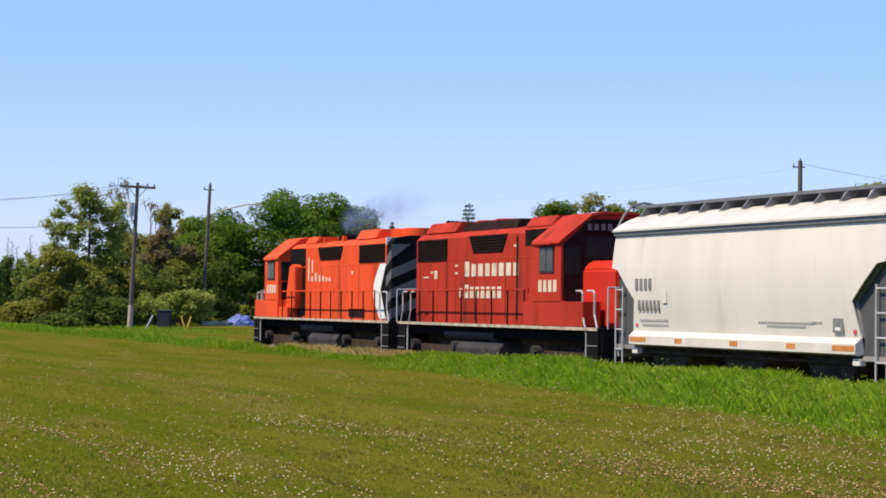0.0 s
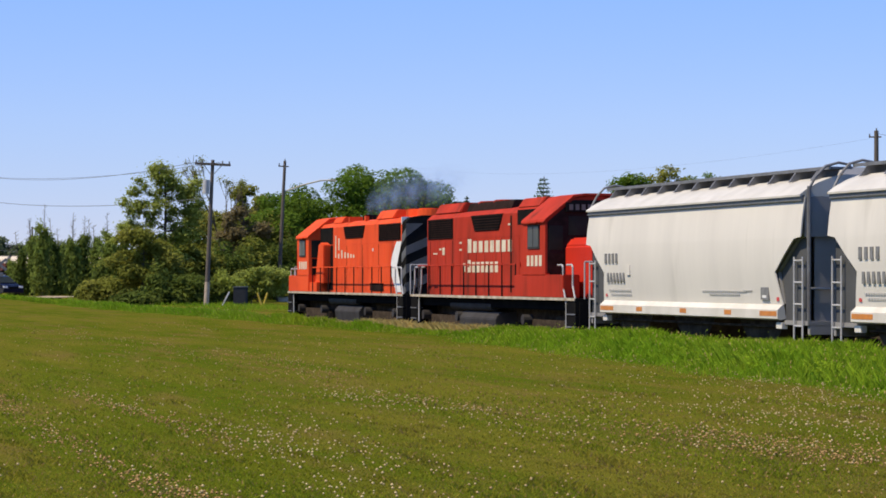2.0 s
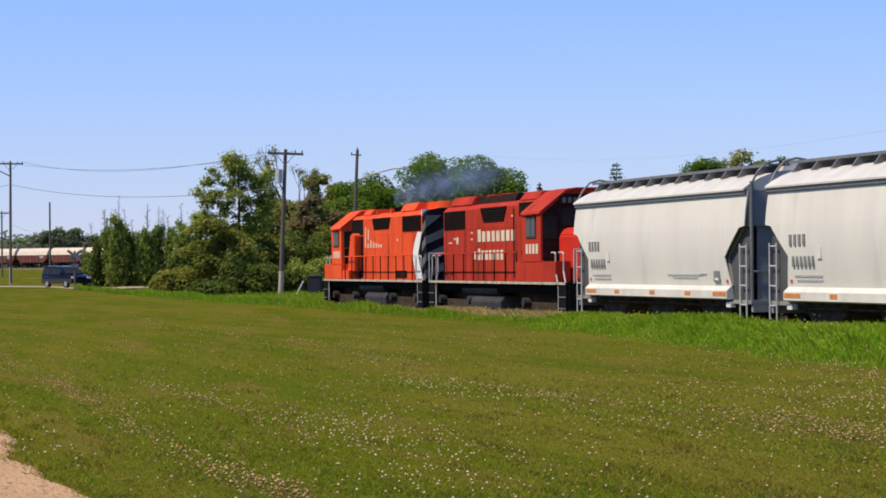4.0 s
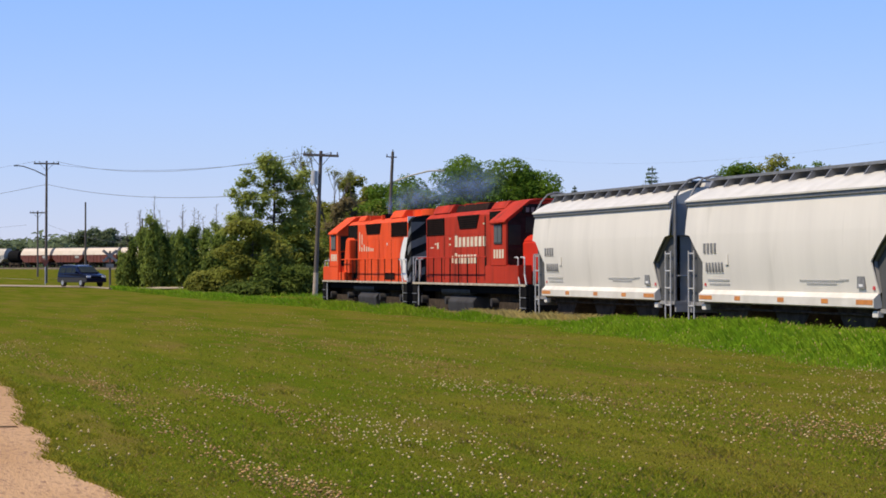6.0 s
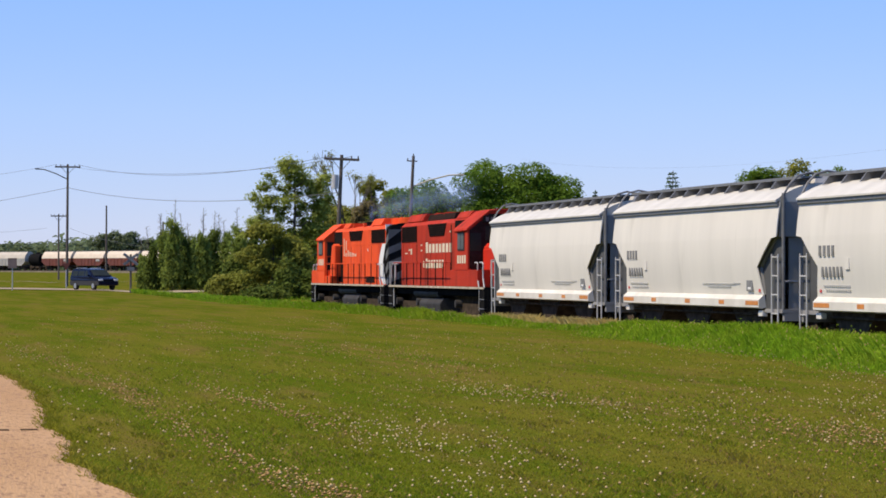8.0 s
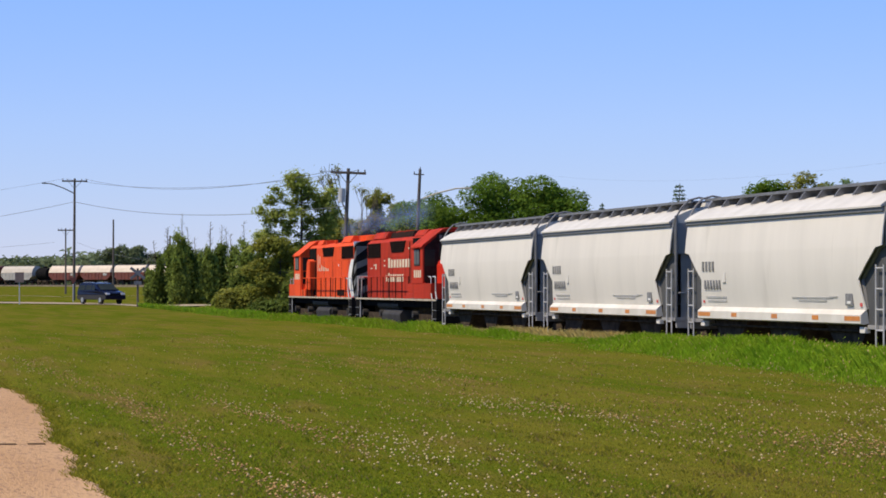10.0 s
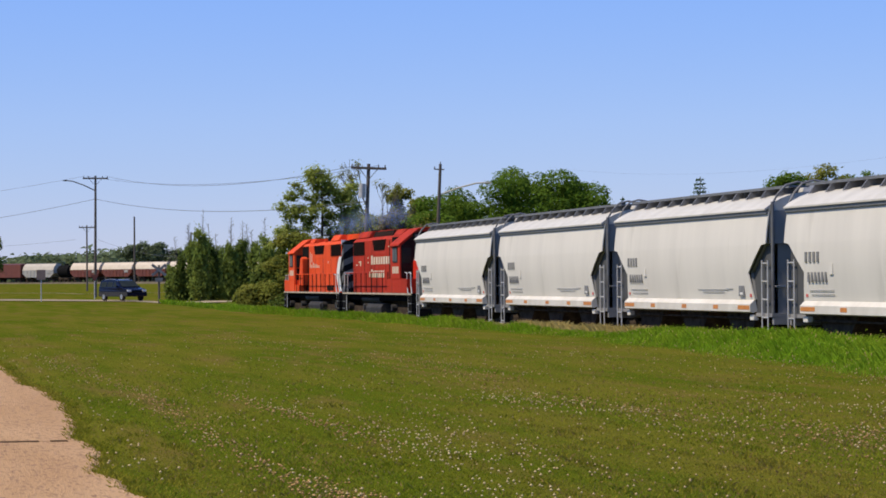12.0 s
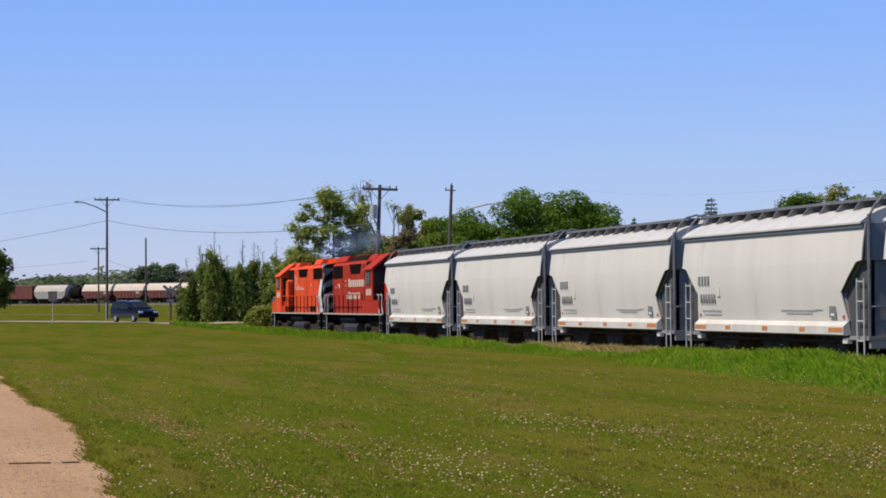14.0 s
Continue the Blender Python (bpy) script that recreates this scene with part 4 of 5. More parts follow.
def hopper_car(number_seed):
    t = thing("hopper_car", "light grey covered hopper car with white roof and sill", "hopper car", "hopper cars of the train")
    W = 1.6
    e = HB
    # side outline (y, z): full length above, cut back at the slope sheets below
    prof = [(e, 3.88), (e, 3.04), (e - 0.35, 3.0), (e - 1.36, 2.30), (e - 1.12, 1.62), (-e + 1.12, 1.62), (-e + 1.36, 2.30), (-e + 0.35, 3.0), (-e, 3.04), (-e, 3.88)]
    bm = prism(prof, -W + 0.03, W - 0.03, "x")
    # slope sheets share the side paint; the darker grey is painted shade
    part("body", bm, "hopper_end", t, "end slope sheets, their shade put into the grey")
    for s in (-1, 1):
        # gently bowed side sheets
        bm = bmesh.new()
        rows = []
        n = 8
        zs = [1.60, 1.9, 2.3, 2.65, 3.0, 3.04, 3.4, 3.88]
        def end_at(z):
            if z >= 3.04:
                return e + 0.012
            if z >= 3.0:
                return e - 0.33
            if z >= 2.3:
                return e - 0.33 - (3.0 - z) / 0.7 * 1.01
            return e - 1.34 + (2.3 - z) / 0.7 * 0.24
        for z in zs:
            bow = BOW * math.sin((z - 1.6) / 2.28 * math.pi)
            rows.append([bm.verts.new((s * (W - 0.02 + bow), -end_at(z) + 2 * end_at(z) * i / 24, z)) for i in range(25)])
        for r, q in zip(rows, rows[1:]):
            for i in range(24):
                bm.faces.new((r[i], r[i + 1], q[i + 1], q[i]))
        ext = bmesh.ops.extrude_face_region(bm, geom=bm.faces[:])
        bmesh.ops.translate(bm, verts=[g for g in ext["geom"] if isinstance(g, bmesh.types.BMVert)], vec=(-s * 0.03, 0, 0))
        bmesh.ops.recalc_face_normals(bm, faces=bm.faces[:])
        for edge in bm.edges:
            edge.smooth = edge.calc_face_angle(3.0) < 0.4
        for face in bm.faces:
            face.smooth = True
        part("side_sheet", bm, "hopper", t)
        # side sill: sloped white ledge over a vertical web
        ss = e - 1.12
        bm = prism([(s * (W - 0.05), 1.63), (s * (W + 0.10), 1.49), (s * (W + 0.10), 1.30), (s * (W + 0.03), 1.27), (s * (W - 0.10), 1.30)], -ss, ss, "y")
        sill = part("side_sill", bm, "hopper_sill", t, "white side sill")
        for a, b in ((-ss + 0.05, -ss + 0.95), (-ss + 2.55, -ss + 2.95), (-0.35, 0.05), (ss - 3.05, ss - 2.65), (ss - 1.0, ss - 0.05)):
            part("reflector", bx(s * (W + 0.10), s * (W + 0.106), a, b, 1.355, 1.46) if s > 0 else bx(s * (W + 0.106), s * (W + 0.10), a, b, 1.355, 1.46), "amber", sill)
        # top chord under the eave, its dark grey standing in for the roof's shadow
        part("shaded_top_chord", prism([(s * (W - 0.02), 3.76), (s * (W + 0.05), 3.80), (s * (W + 0.05), 3.90), (s * (W - 0.02), 3.92)], -e, e, "y"), "walkway", t)
    # roof with a curved shoulder and a slight overhang
    half = [(1.69, 3.885), (1.69, 3.925), (1.52, 4.05), (1.25, 4.19), (0.95, 4.30), (0.6, 4.36)]
    roof = half + [(-a, b) for a, b in half[::-1]]
    part("roof", prism(roof, -e, e, "y"), "hopper_roof", t)
    part("hatch_trough", prism([(-0.42, 4.34), (0.42, 4.34), (0.36, 4.50), (0.2, 4.55), (-0.2, 4.55), (-0.36, 4.50)], -e + 0.7, e - 0.7, "y"), "hopper_roof", t)
    for s in (-1, 1):
        bd = bmesh.new()
        for k in range(3):
            a = 0.52 + k * 0.17
            bx(min(s * a, s * (a + 0.15)), max(s * a, s * (a + 0.15)), -e - 0.12, e + 0.12, 4.475, 4.515, 0, bd)
        bx(min(s * 1.03, s * 1.06), max(s * 1.03, s * 1.06), -e - 0.12, e + 0.12, 4.455, 4.525, 0, bd)
        ww = part("running_board", bd, "walkway", t, "galvanised roof walkway")
        for k in range(12):
            y = -e + 0.5 + (2 * e - 1.0) * k / 11
            br = prism([(s * 0.55, 4.47), (s * 1.04, 4.47), (s * 1.22, 4.235), (s * 0.62, 4.345)], y - 0.03, y + 0.03, "y")
            part("bracket", br, "walkway", ww)
    # ends: platform, ladders, posts
    for d in (-1, 1):
        yo = d * (e + 0.10)
        part("end_platform", bx(-1.55, 1.55, min(d * (e - 1.1), yo), max(d * (e - 1.1), yo), 1.17, 1.27, 0.01), "hopper_end", t)
        part("end_sill", bx(-1.5, 1.5, min(yo - d * 0.12, yo), max(yo - d * 0.12, yo), 0.98, 1.17, 0.01), "hopper_end", t)
        part("centre_post", bx(-0.55, 0.55, min(d * (e - 0.5), d * (e - 0.12)), max(d * (e - 0.5), d * (e - 0.12)), 1.27, 3.1), "hopper_end", t)
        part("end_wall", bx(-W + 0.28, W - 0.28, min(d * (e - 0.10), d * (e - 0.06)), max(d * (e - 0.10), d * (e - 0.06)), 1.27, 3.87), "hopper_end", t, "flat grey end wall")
        for s in (-1, 1):
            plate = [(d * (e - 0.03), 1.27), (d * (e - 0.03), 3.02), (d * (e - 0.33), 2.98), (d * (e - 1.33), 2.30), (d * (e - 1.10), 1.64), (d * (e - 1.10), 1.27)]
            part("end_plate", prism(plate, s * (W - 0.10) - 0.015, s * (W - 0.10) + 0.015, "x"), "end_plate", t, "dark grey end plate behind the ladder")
            ladder(t, s * 1.60, d * (e - 0.05), d * (e - 0.48), 0.62, 2.62, 5)
            part("step", bx(s * 1.6 - 0.05, s * 1.6 + 0.05, min(d * e, d * (e - 0.5)), max(d * e, d * (e - 0.5)), 0.60, 0.64), "galv", t)
            part("jack_pad", bx(s * 1.55 - 0.06, s * 1.55 + 0.08, min(d * (e - 1.4), d * (e - 1.1)), max(d * (e - 1.4), d * (e - 1.1)), 1.08, 1.22, 0.01), "hopper", t)
        if d < 0:
            bm = bmesh.new()
            cyl((-1.50, d * (e + 0.05), 1.27), (-1.50, d * (e + 0.05), 4.1), 0.045, 8, bm)
            part("end_post", bm, "steel_grey", t)
        # handrail that curls over the roof's end
        part("roof_grab_iron", tube([(-1.52, d * (e + 0.03), 3.0), (-1.52, d * (e + 0.06), 4.02), (-1.36, d * (e + 0.08), 4.30), (-1.15, d * (e + 0.1), 4.52), (-0.85, d * (e + 0.1), 4.60), (-0.6, d * (e + 0.1), 4.56), (-0.55, d * (e + 0.1), 4.47)], 0.028, 8), "steel_grey", t)
        part("cross_grab", tube([(-1.5, d * (e - 0.02), 1.95), (1.5, d * (e - 0.02), 1.95)], 0.02), "galv", t)
        part("brake_gear", bx(-0.4, 0.4, min(d * (e - 1.0), d * (e - 0.4)), max(d * (e - 1.0), d * (e - 0.4)), 0.85, 1.17, 0.02), "under", t)
        coupler(d * (e + 0.05), d, t)
    # discharge bays below
    for k in (-4.0, 0.0, 4.0):
        bm = prism([(k - 1.75, 1.62), (k + 1.75, 1.62), (k + 0.55, 0.62), (k + 0.45, 0.42), (k - 0.45, 0.42), (k - 0.55, 0.62)], -1.35, 1.35, "x")
        part("outlet_bay", bm, "under", t, "grimy discharge bay")
    part("centre_sill", bx(-0.3, 0.3, -e, e, 0.80, 1.25), "under", t)
    part("brake_pipe", tube([(-1.45, -e + 1.5, 1.12), (-1.45, e - 1.5, 1.12)], 0.03), "under", t)
    for d in (-1, 1):
        freight_truck(d * (e - 1.0), t)
    # marks on the camera's side: blocks of dark bars
    R = random.Random(number_seed)
    xs = -W + 0.02
    def bars(y0, y1, z0, z1, n, mat, gap=0.25):
        """A row of n upright marks; y0 is nearer the train's head."""
        bm = bmesh.new()
        w = (y0 - y1) / n
        for i in range(n):
            a = y0 - w * i
            b = a - w * (1 - gap)
            bow = BOW * math.sin((0.5 * (z0 + z1) - 1.6) / 2.28 * math.pi)
            x0, x1 = xs - bow - 0.019, xs - bow + 0.02
            bx(x0, x1, b, a, z0, z1, 0, bm)
        part("marking", bm, mat, t)
    f = CAR / 2
    bars(f - 2.16, f - 3.20, 2.54, 2.79, 4, "mark", 0.48)
    bars(f - 2.26, f - 3.62, 2.06, 2.30, 6, "mark", 0.46)
    bars(f - 2.3, f - 3.9, 1.84, 1.88, 14, "mark_pale")
    bars(f - 2.4, f - 3.9, 1.74, 1.78, 12, "mark_pale")
    bars(f - 8.6, f - 11.2, 1.86, 1.89, 22, "mark_pale")
    bars(f - 9.0, f - 10.8, 1.79, 1.82, 16, "mark_pale")
    bars(f - 11.0, f - 11.5, 1.88, 1.91, 12, "mark_pale")
    bx_sq = bx(xs - 0.058, xs + 0.02, f - 12.40, f - 11.98, 1.70, 1.97)
    part("data_panel", bx_sq, "mark", t, "black stencilled data panel")
    part("data_panel", bx(xs - 0.062, xs + 0.01, f - 12.30, f - 12.08, 1.74, 1.80), "white", t)
    part("wheel_mark", bx(xs - 0.034, xs + 0.03, f - 12.9, f - 12.78, 1.68, 1.76), "red_mark", t)
    part("wheel_mark", bx(xs - 0.034, xs + 0.03, f - 2.12, f - 2.0, 1.70, 1.77), "red_mark", t)
    part("placard_holder", bx(xs - 0.114, xs + 0.03, f - 3.95, f - 3.72, 2.24, 2.5), "hopper", t)
    return t


def loco_truck(y0, parent):
    """Two-axle truck with outside swing hangers and brake cylinders."""
    bm = bmesh.new()
    b = 1.37
    for s in (-1, 1):
        prof = [(-b - 0.75, 0.62), (-b - 0.75, 0.86), (-b - 0.3, 1.0), (b + 0.3, 1.0), (b + 0.75, 0.86), (b + 0.75, 0.62), (b + 0.25, 0.70), (b * 0.45, 0.52), (-b * 0.45, 0.52), (-b - 0.25, 0.70)]
        prism([(y0 + p, q) for p, q in prof], s * 1.12 - 0.09, s * 1.12 + 0.09, "x", bm)
        for e in (-b, b):
            bx(s * 1.15 - 0.13, s * 1.15 + 0.13, y0 + e - 0.2, y0 + e + 0.2, 0.32, 0.72, 0.03, bm)
            cyl((s * 1.1, y0 + e, 0.52), (s * 1.34, y0 + e, 0.52), 0.15, 12, bm)
        for k in range(4):
            bx(s * 1.2 - 0.05, s * 1.2 + 0.05, y0 - 0.55, y0 + 0.55, 0.42 + k * 0.05, 0.45 + k * 0.05, 0, bm)
    bx(-1.0, 1.0, y0 - 0.4, y0 + 0.4, 0.6, 1.1, 0.02, bm)
    t = part("bogie", bm, "under", parent)
    for e in (-b - 0.55, b + 0.55):
        for s in (-1, 1):
            part("brake_cylinder", cyl((s * 1.18, y0 + e, 0.98), (s * 1.46, y0 + e, 0.98), 0.15, 12), "tank", t)
    for e in (-b, b):
        for s in (-1, 1):
            part("journal_cap", cyl((s * 1.34, y0 + e, 0.52), (s * 1.39, y0 + e, 0.52), 0.13, 12, None, 0.10), "steel_grey", t, "dusty grey axle box cap")
        wheelset(y0 + e, t, 0.508)
    return t


def louvre(parent, xs, y0, y1, z0, z1, n, mat="grille", slant=0.0):
    """A recessed dark opening with horizontal slats on the hood's side, within a raised frame."""
    root = part("grille", prism([(y0, z1), (y1, z1), (y1 + slant, z0), (y0 - slant, z0)] if slant else [(y0, z1), (y1, z1), (y1, z0), (y0, z0)], xs - 0.012, xs + 0.02, "x"), "black", parent)
    bm = bmesh.new()
    for i in range(n):
        z = z0 + (z1 - z0) * (i + 0.5) / n
        k = slant * (z1 - z) / (z1 - z0)
        bx(xs - 0.035, xs + 0.0, min(y0 - k, y1 + k) + 0.04, max(y0 - k, y1 + k) - 0.04, z - 0.02, z + 0.012, 0, bm)
    part("slats", bm, mat, root)
    return root


def locomotive(paint, lead):
    """Four-axle road switcher. Local +y is the way of travel; F(o) is o metres behind its leading coupler. lead: cab in front, else cab behind."""
    length = 18.63 if lead else 17.37
    F = lambda o: length / 2 - o
    if lead:
        t = thing("locomotive", "orange-red diesel road switcher with black striped end panel", "locomotive", "locomotives of the train")
    else:
        t = thing("locomotive", "darker faded red diesel road switcher, cab trailing", "locomotive", "locomotives of the train")
    HW = 1.07     # hood half width
    # o along each engine, measured from its leading coupler
    if lead:
        deck0, deck1 = 0.50, 18.0
        cab0, cab1 = 1.95, 3.95
        hood0, hood1 = 3.95, 16.6
        nose0, nose1 = 1.0, 1.95
        panel0, panel1 = 0.55, 4.0
        trucks = (3.9, 14.4)
        tank0, tank1 = 6.6, 11.4
    else:
        deck0, deck1 = 0.38, 16.85
        cab0, cab1 = 12.23, 14.22
        hood0, hood1 = 0.62, 12.23
        nose0, nose1 = 14.22, 16.5
        panel0, panel1 = 11.5, 15.8
        trucks = (3.4, 13.9)
        tank0, tank1 = 4.3, 9.2
    body = paint
    # underframe
    part("underframe", bx(-1.35, 1.35, F(deck1), F(deck0), 1.28, 1.56, 0.02), "black", t)
    part("centre_frame", bx(-0.75, 0.75, F(deck1 - 0.3), F(deck0 + 0.3), 0.85, 1.30), "under", t)
    part("walkway", bx(-1.57, 1.57, F(deck1), F(deck0), 1.555, 1.62), "black", t)
    for s in (-1, 1):
        part("sill_stripe", bx(s * 1.575 - 0.012, s * 1.575 + 0.012, F(deck1), F(deck0), 1.56, 1.635), "dirty_white", t, "dirty white stripe along the walkway's edge")
    # fuel tank and air reservoirs
    part("fuel_tank", prism([(-1.25, 1.15), (-1.40, 0.95), (-1.35, 0.55), (-1.1, 0.38), (1.1, 0.38), (1.35, 0.55), (1.40, 0.95), (1.25, 1.15)], F(tank1), F(tank0 + 1.1), "y", None, 0.02), "tank", t)
    for s in (-1, 1):
        part("air_reservoir", cyl((s * 1.22, F(tank0), 1.33), (s * 1.22, F(tank1 - 0.6), 1.33), 0.15, 14), "tank", t)
    # long hood with chamfered shoulders
    hp = [(-HW, 1.62), (-HW, 4.07), (-HW + 0.16, 4.22), (-0.45, 4.30), (0.45, 4.30), (HW - 0.16, 4.22), (HW, 4.07), (HW, 1.62)]
    if lead:
        part("long_hood", prism(hp, F(16.05), F(hood0), "y"), body, t)
        part("hood_end", prism(hp, F(hood1), F(16.05), "y"), "black", t, "black hood end with dark grey diagonal stripes")
    else:
        part("long_hood", prism(hp, F(hood1), F(hood0), "y"), body, t)
    xs = -HW
    for k in range(12):
        # door seams and latches of the engine compartment
        o = (5.9 + 0.78 * k) if lead else (1.0 + 0.86 * k)
        part("door_seam", bx(xs - 0.008, xs + 0.004, F(o) - 0.012, F(o) + 0.012, 1.75, 3.35), "black" if k % 3 == 0 else body, t)
        if k % 2:
            part("latch", bx(xs - 0.03, xs, F(o) - 0.14, F(o) - 0.08, 2.5, 2.62), body, t)
    part("hood_rib", bx(xs - 0.007, xs, F((hood1 if not lead else 15.9)), F(hood0), 3.40, 3.43), body, t)
    if lead:
        louvre(t, xs, F(12.95), F(15.9), 3.47, 4.05, 9)
        louvre(t, xs, F(7.75), F(11.0), 3.62, 4.07, 6, slant=0.32)
        part("engine_vent", bx(xs - 0.03, xs + 0.01, F(13.6), F(11.8), 1.72, 1.98), "grille", t)
        # white crescent ahead of the black end, then the dark stripes
        left = [(F(15.40 - 0.75 * math.sin(math.pi * k / 8)), 1.68 + 1.74 * k / 8) for k in range(9)]
        right = [(F(16.05), 3.42), (F(15.46), 2.60), (F(16.05), 1.68)]
        part("white_panel", prism(left + right, xs - 0.018, xs - 0.003, "x"), "white", t, "white curved paint panel")
        part("black_wedge", prism([(F(16.06), 3.42), (F(15.46), 2.60), (F(16.06), 1.68)], xs - 0.014, xs - 0.002, "x"), "black", t)
        ye = F(hood1)
        for k in range(4):
            z = 1.70 + 0.62 * k
            hi = min(z + 0.85, 4.02)
            part("stripe", prism([(xs, z), (xs, min(z + 0.30, 4.02)), (xs + 1.3, hi), (xs + 1.3, min(z + 0.55, 4.0))] if z + 0.55 < 4.0 else [(xs, z), (xs, 4.02), (xs + 0.6, 4.02)], ye - 0.014, ye - 0.002, "y"), "stripe_grey", t, "dark grey diagonal stripe")
            part("stripe", prism([(F(16.06), z - 0.25), (F(16.6), z), (F(16.6), min(z + 0.30, 4.02)), (F(16.06), z + 0.05)], xs - 0.016, xs - 0.002, "x"), "stripe_grey", t, "dark grey diagonal stripe")
        part("white_edge", bx(xs - 0.02, HW + 0.02, F(16.1), F(16.03), 4.0, 4.25), "white", t)
        # slanted duct; flat black panel paints the shade of the recess behind the cab
        part("equipment_recess", bx(xs - 0.006, xs + 0.02, F(6.1), F(4.0), 1.70, 4.08), "black", t)
        part("duct", prism([(F(4.35), 1.95), (F(5.75), 1.95), (F(5.75), 3.42), (F(5.30), 3.52), (F(4.95), 3.45)], xs - 0.30, xs, "x", None, 0.03), body, t)
        part("battery_box", bx(-1.5, -HW, F(5.2), F(3.95), 1.62, 2.0, 0.02), body, t)
        # faded partial lettering as bars
        for k, (a, b, z0, z1) in enumerate([(6.45, 6.6, 2.92, 3.75), (6.95, 7.1, 3.2, 3.65), (6.9, 7.1, 2.9, 3.08), (7.4, 7.6, 2.9, 3.2), (7.9, 8.1, 2.9, 3.12), (8.35, 8.55, 2.9, 3.08), (8.8, 9.0, 2.9, 3.04), (9.2, 9.4, 2.9, 3.02)]):
            part("marking", bx(xs - 0.008, xs - 0.002, F(b), F(a), z0, z1), "cream", t)
        part("marking", bx(xs - 0.008, xs - 0.002, F(12.2), F(12.05), 3.12, 3.22), "white", t)
    else:
        louvre(t, xs, F(0.75), F(3.62), 3.42, 4.06, 9)
        louvre(t, xs, F(5.6), F(8.9), 3.60, 4.09, 6, slant=0.40)
        part("equipment_recess", bx(xs - 0.006, xs + 0.02, F(12.2), F(10.3), 3.72, 4.15), "black", t)
        # blocks that stand for two rows of white capitals
        def row(o0, o1, z0, z1, n, tall):
            w = (o1 - o0) / n
            for i in range(n):
                a = o0 + w * i
                top = z1 if i else z1 + tall
                bm = bmesh.new()
                bx(xs - 0.008, xs - 0.002, F(a + w * 0.68), F(a), z0, top, 0, bm)
                part("marking", bm, "cream", t)
        row(5.25, 9.95, 2.95, 3.30, 8, 0.07)
        row(5.25, 8.55, 2.34, 2.66, 7, 0.06)
        for a, b, z0, z1 in ((1.35, 1.85, 2.93, 2.97), (2.05, 2.3, 3.06, 3.12), (2.42, 2.68, 2.9, 3.14), (4.35, 4.6, 3.24, 3.30), (4.35, 4.6, 3.02, 3.08), (4.78, 5.0, 2.36, 2.62), (9.4, 9.6, 3.72, 3.78)):
            part("marking", bx(xs - 0.008, xs - 0.002, F(b), F(a), z0, z1), "cream", t)
        # dark seam and streaks where panels were repainted
        part("door_seam", bx(xs - 0.01, xs, F(9.75), F(9.62), 1.75, 4.0), "grille", t)
    # roof: radiator bulge, fans, dynamic brake hatch, stack
    def fan(o, r=0.62, z=4.28):
        bm = cyl((0, F(o), z), (0, F(o), z + 0.24), r, 20)
        cyl((0, F(o), z + 0.24), (0, F(o), z + 0.27), r * 0.9, 20, bm)
        part("roof_fan", bm, body, t)
    if lead:
        part("brake_hatch", prism([(-0.92, 4.24), (-0.72, 4.56), (0.72, 4.56), (0.92, 4.24)], F(14.2), F(11.9), "y", None, 0.03), body, t)
        fan(15.0)
        fan(16.0, 0.5)
        part("exhaust_stack", bx(-0.3, 0.3, F(8.3), F(7.6), 4.28, 4.52, 0.03), "black", t)
        part("roof_box", prism([(-0.95, 4.22), (-0.8, 4.47), (0.8, 4.47), (0.95, 4.22)], F(6.9), F(5.5), "y", None, 0.03), body, t)
        part("lift_lug", bx(-0.9, -0.78, F(8.0), F(7.8), 4.2, 4.42), body, t)
        part("lift_lug", bx(-0.9, -0.78, F(10.4), F(10.2), 4.2, 4.42), body, t)
    else:
        part("brake_hatch", prism([(-0.95, 4.24), (-0.75, 4.56), (0.75, 4.56), (0.95, 4.24)], F(3.9), F(1.05), "y", None, 0.03), body, t)
        part("roof_shadow_hatch", prism([(-0.72, 4.26), (-0.6, 4.52), (0.6, 4.52), (0.72, 4.26)], F(8.6), F(3.95), "y"), "grille", t)
        fan(4.9, z=4.3)
        fan(6.5, z=4.3)
        part("roof_box", prism([(-0.95, 4.22), (-0.75, 4.50), (0.75, 4.50), (0.95, 4.22)], F(11.9), F(9.9), "y", None, 0.03), body, t)
        part("exhaust_stack", bx(-0.3, 0.3, F(9.5), F(8.8), 4.28, 4.50, 0.03), "black", t)
    # cab: full width, sloped roof shoulders
    CW = 1.53
    cp = [(-CW, 1.62), (-CW, 3.76), (-0.72, 4.38), (-0.4, 4.44), (0.4, 4.44), (0.72, 4.38), (CW, 3.76), (CW, 1.62)]
    cab = part("cab", prism(cp, F(cab1), F(cab0), "y"), body if lead else "red", t)
    part("roof_sheet", prism([(-CW - 0.05, 3.74), (-0.72, 4.40), (-0.4, 4.46), (0.4, 4.46), (0.72, 4.40), (CW + 0.05, 3.74), (CW + 0.02, 3.80), (0.72, 4.46), (0.4, 4.52), (-0.4, 4.52), (-0.72, 4.46), (-CW - 0.02, 3.80)], F(cab1) - 0.06, F(cab0) + 0.06, "y"), body, cab)
    wm = (cab0 + cab1) / 2
    for s in (-1, 1):
        x = s * CW
        fr = part("side_window", bx(x - 0.03, x + 0.03, F(wm + 0.52), F(wm - 0.52), 2.98, 3.66, 0.01), "tank", cab, "grey-framed sliding side window")
        for a, b in ((-0.46, -0.03), (0.03, 0.46)):
            part("pane", bx(x - 0.036, x + 0.036, F(wm + b), F(wm + a), 3.04, 3.60), "cab_pane", fr)
        part("sunshade", bx(min(x, x + s * 0.14), max(x, x + s * 0.14), F(wm + 0.55), F(wm - 0.55), 3.69, 3.72), body, cab)
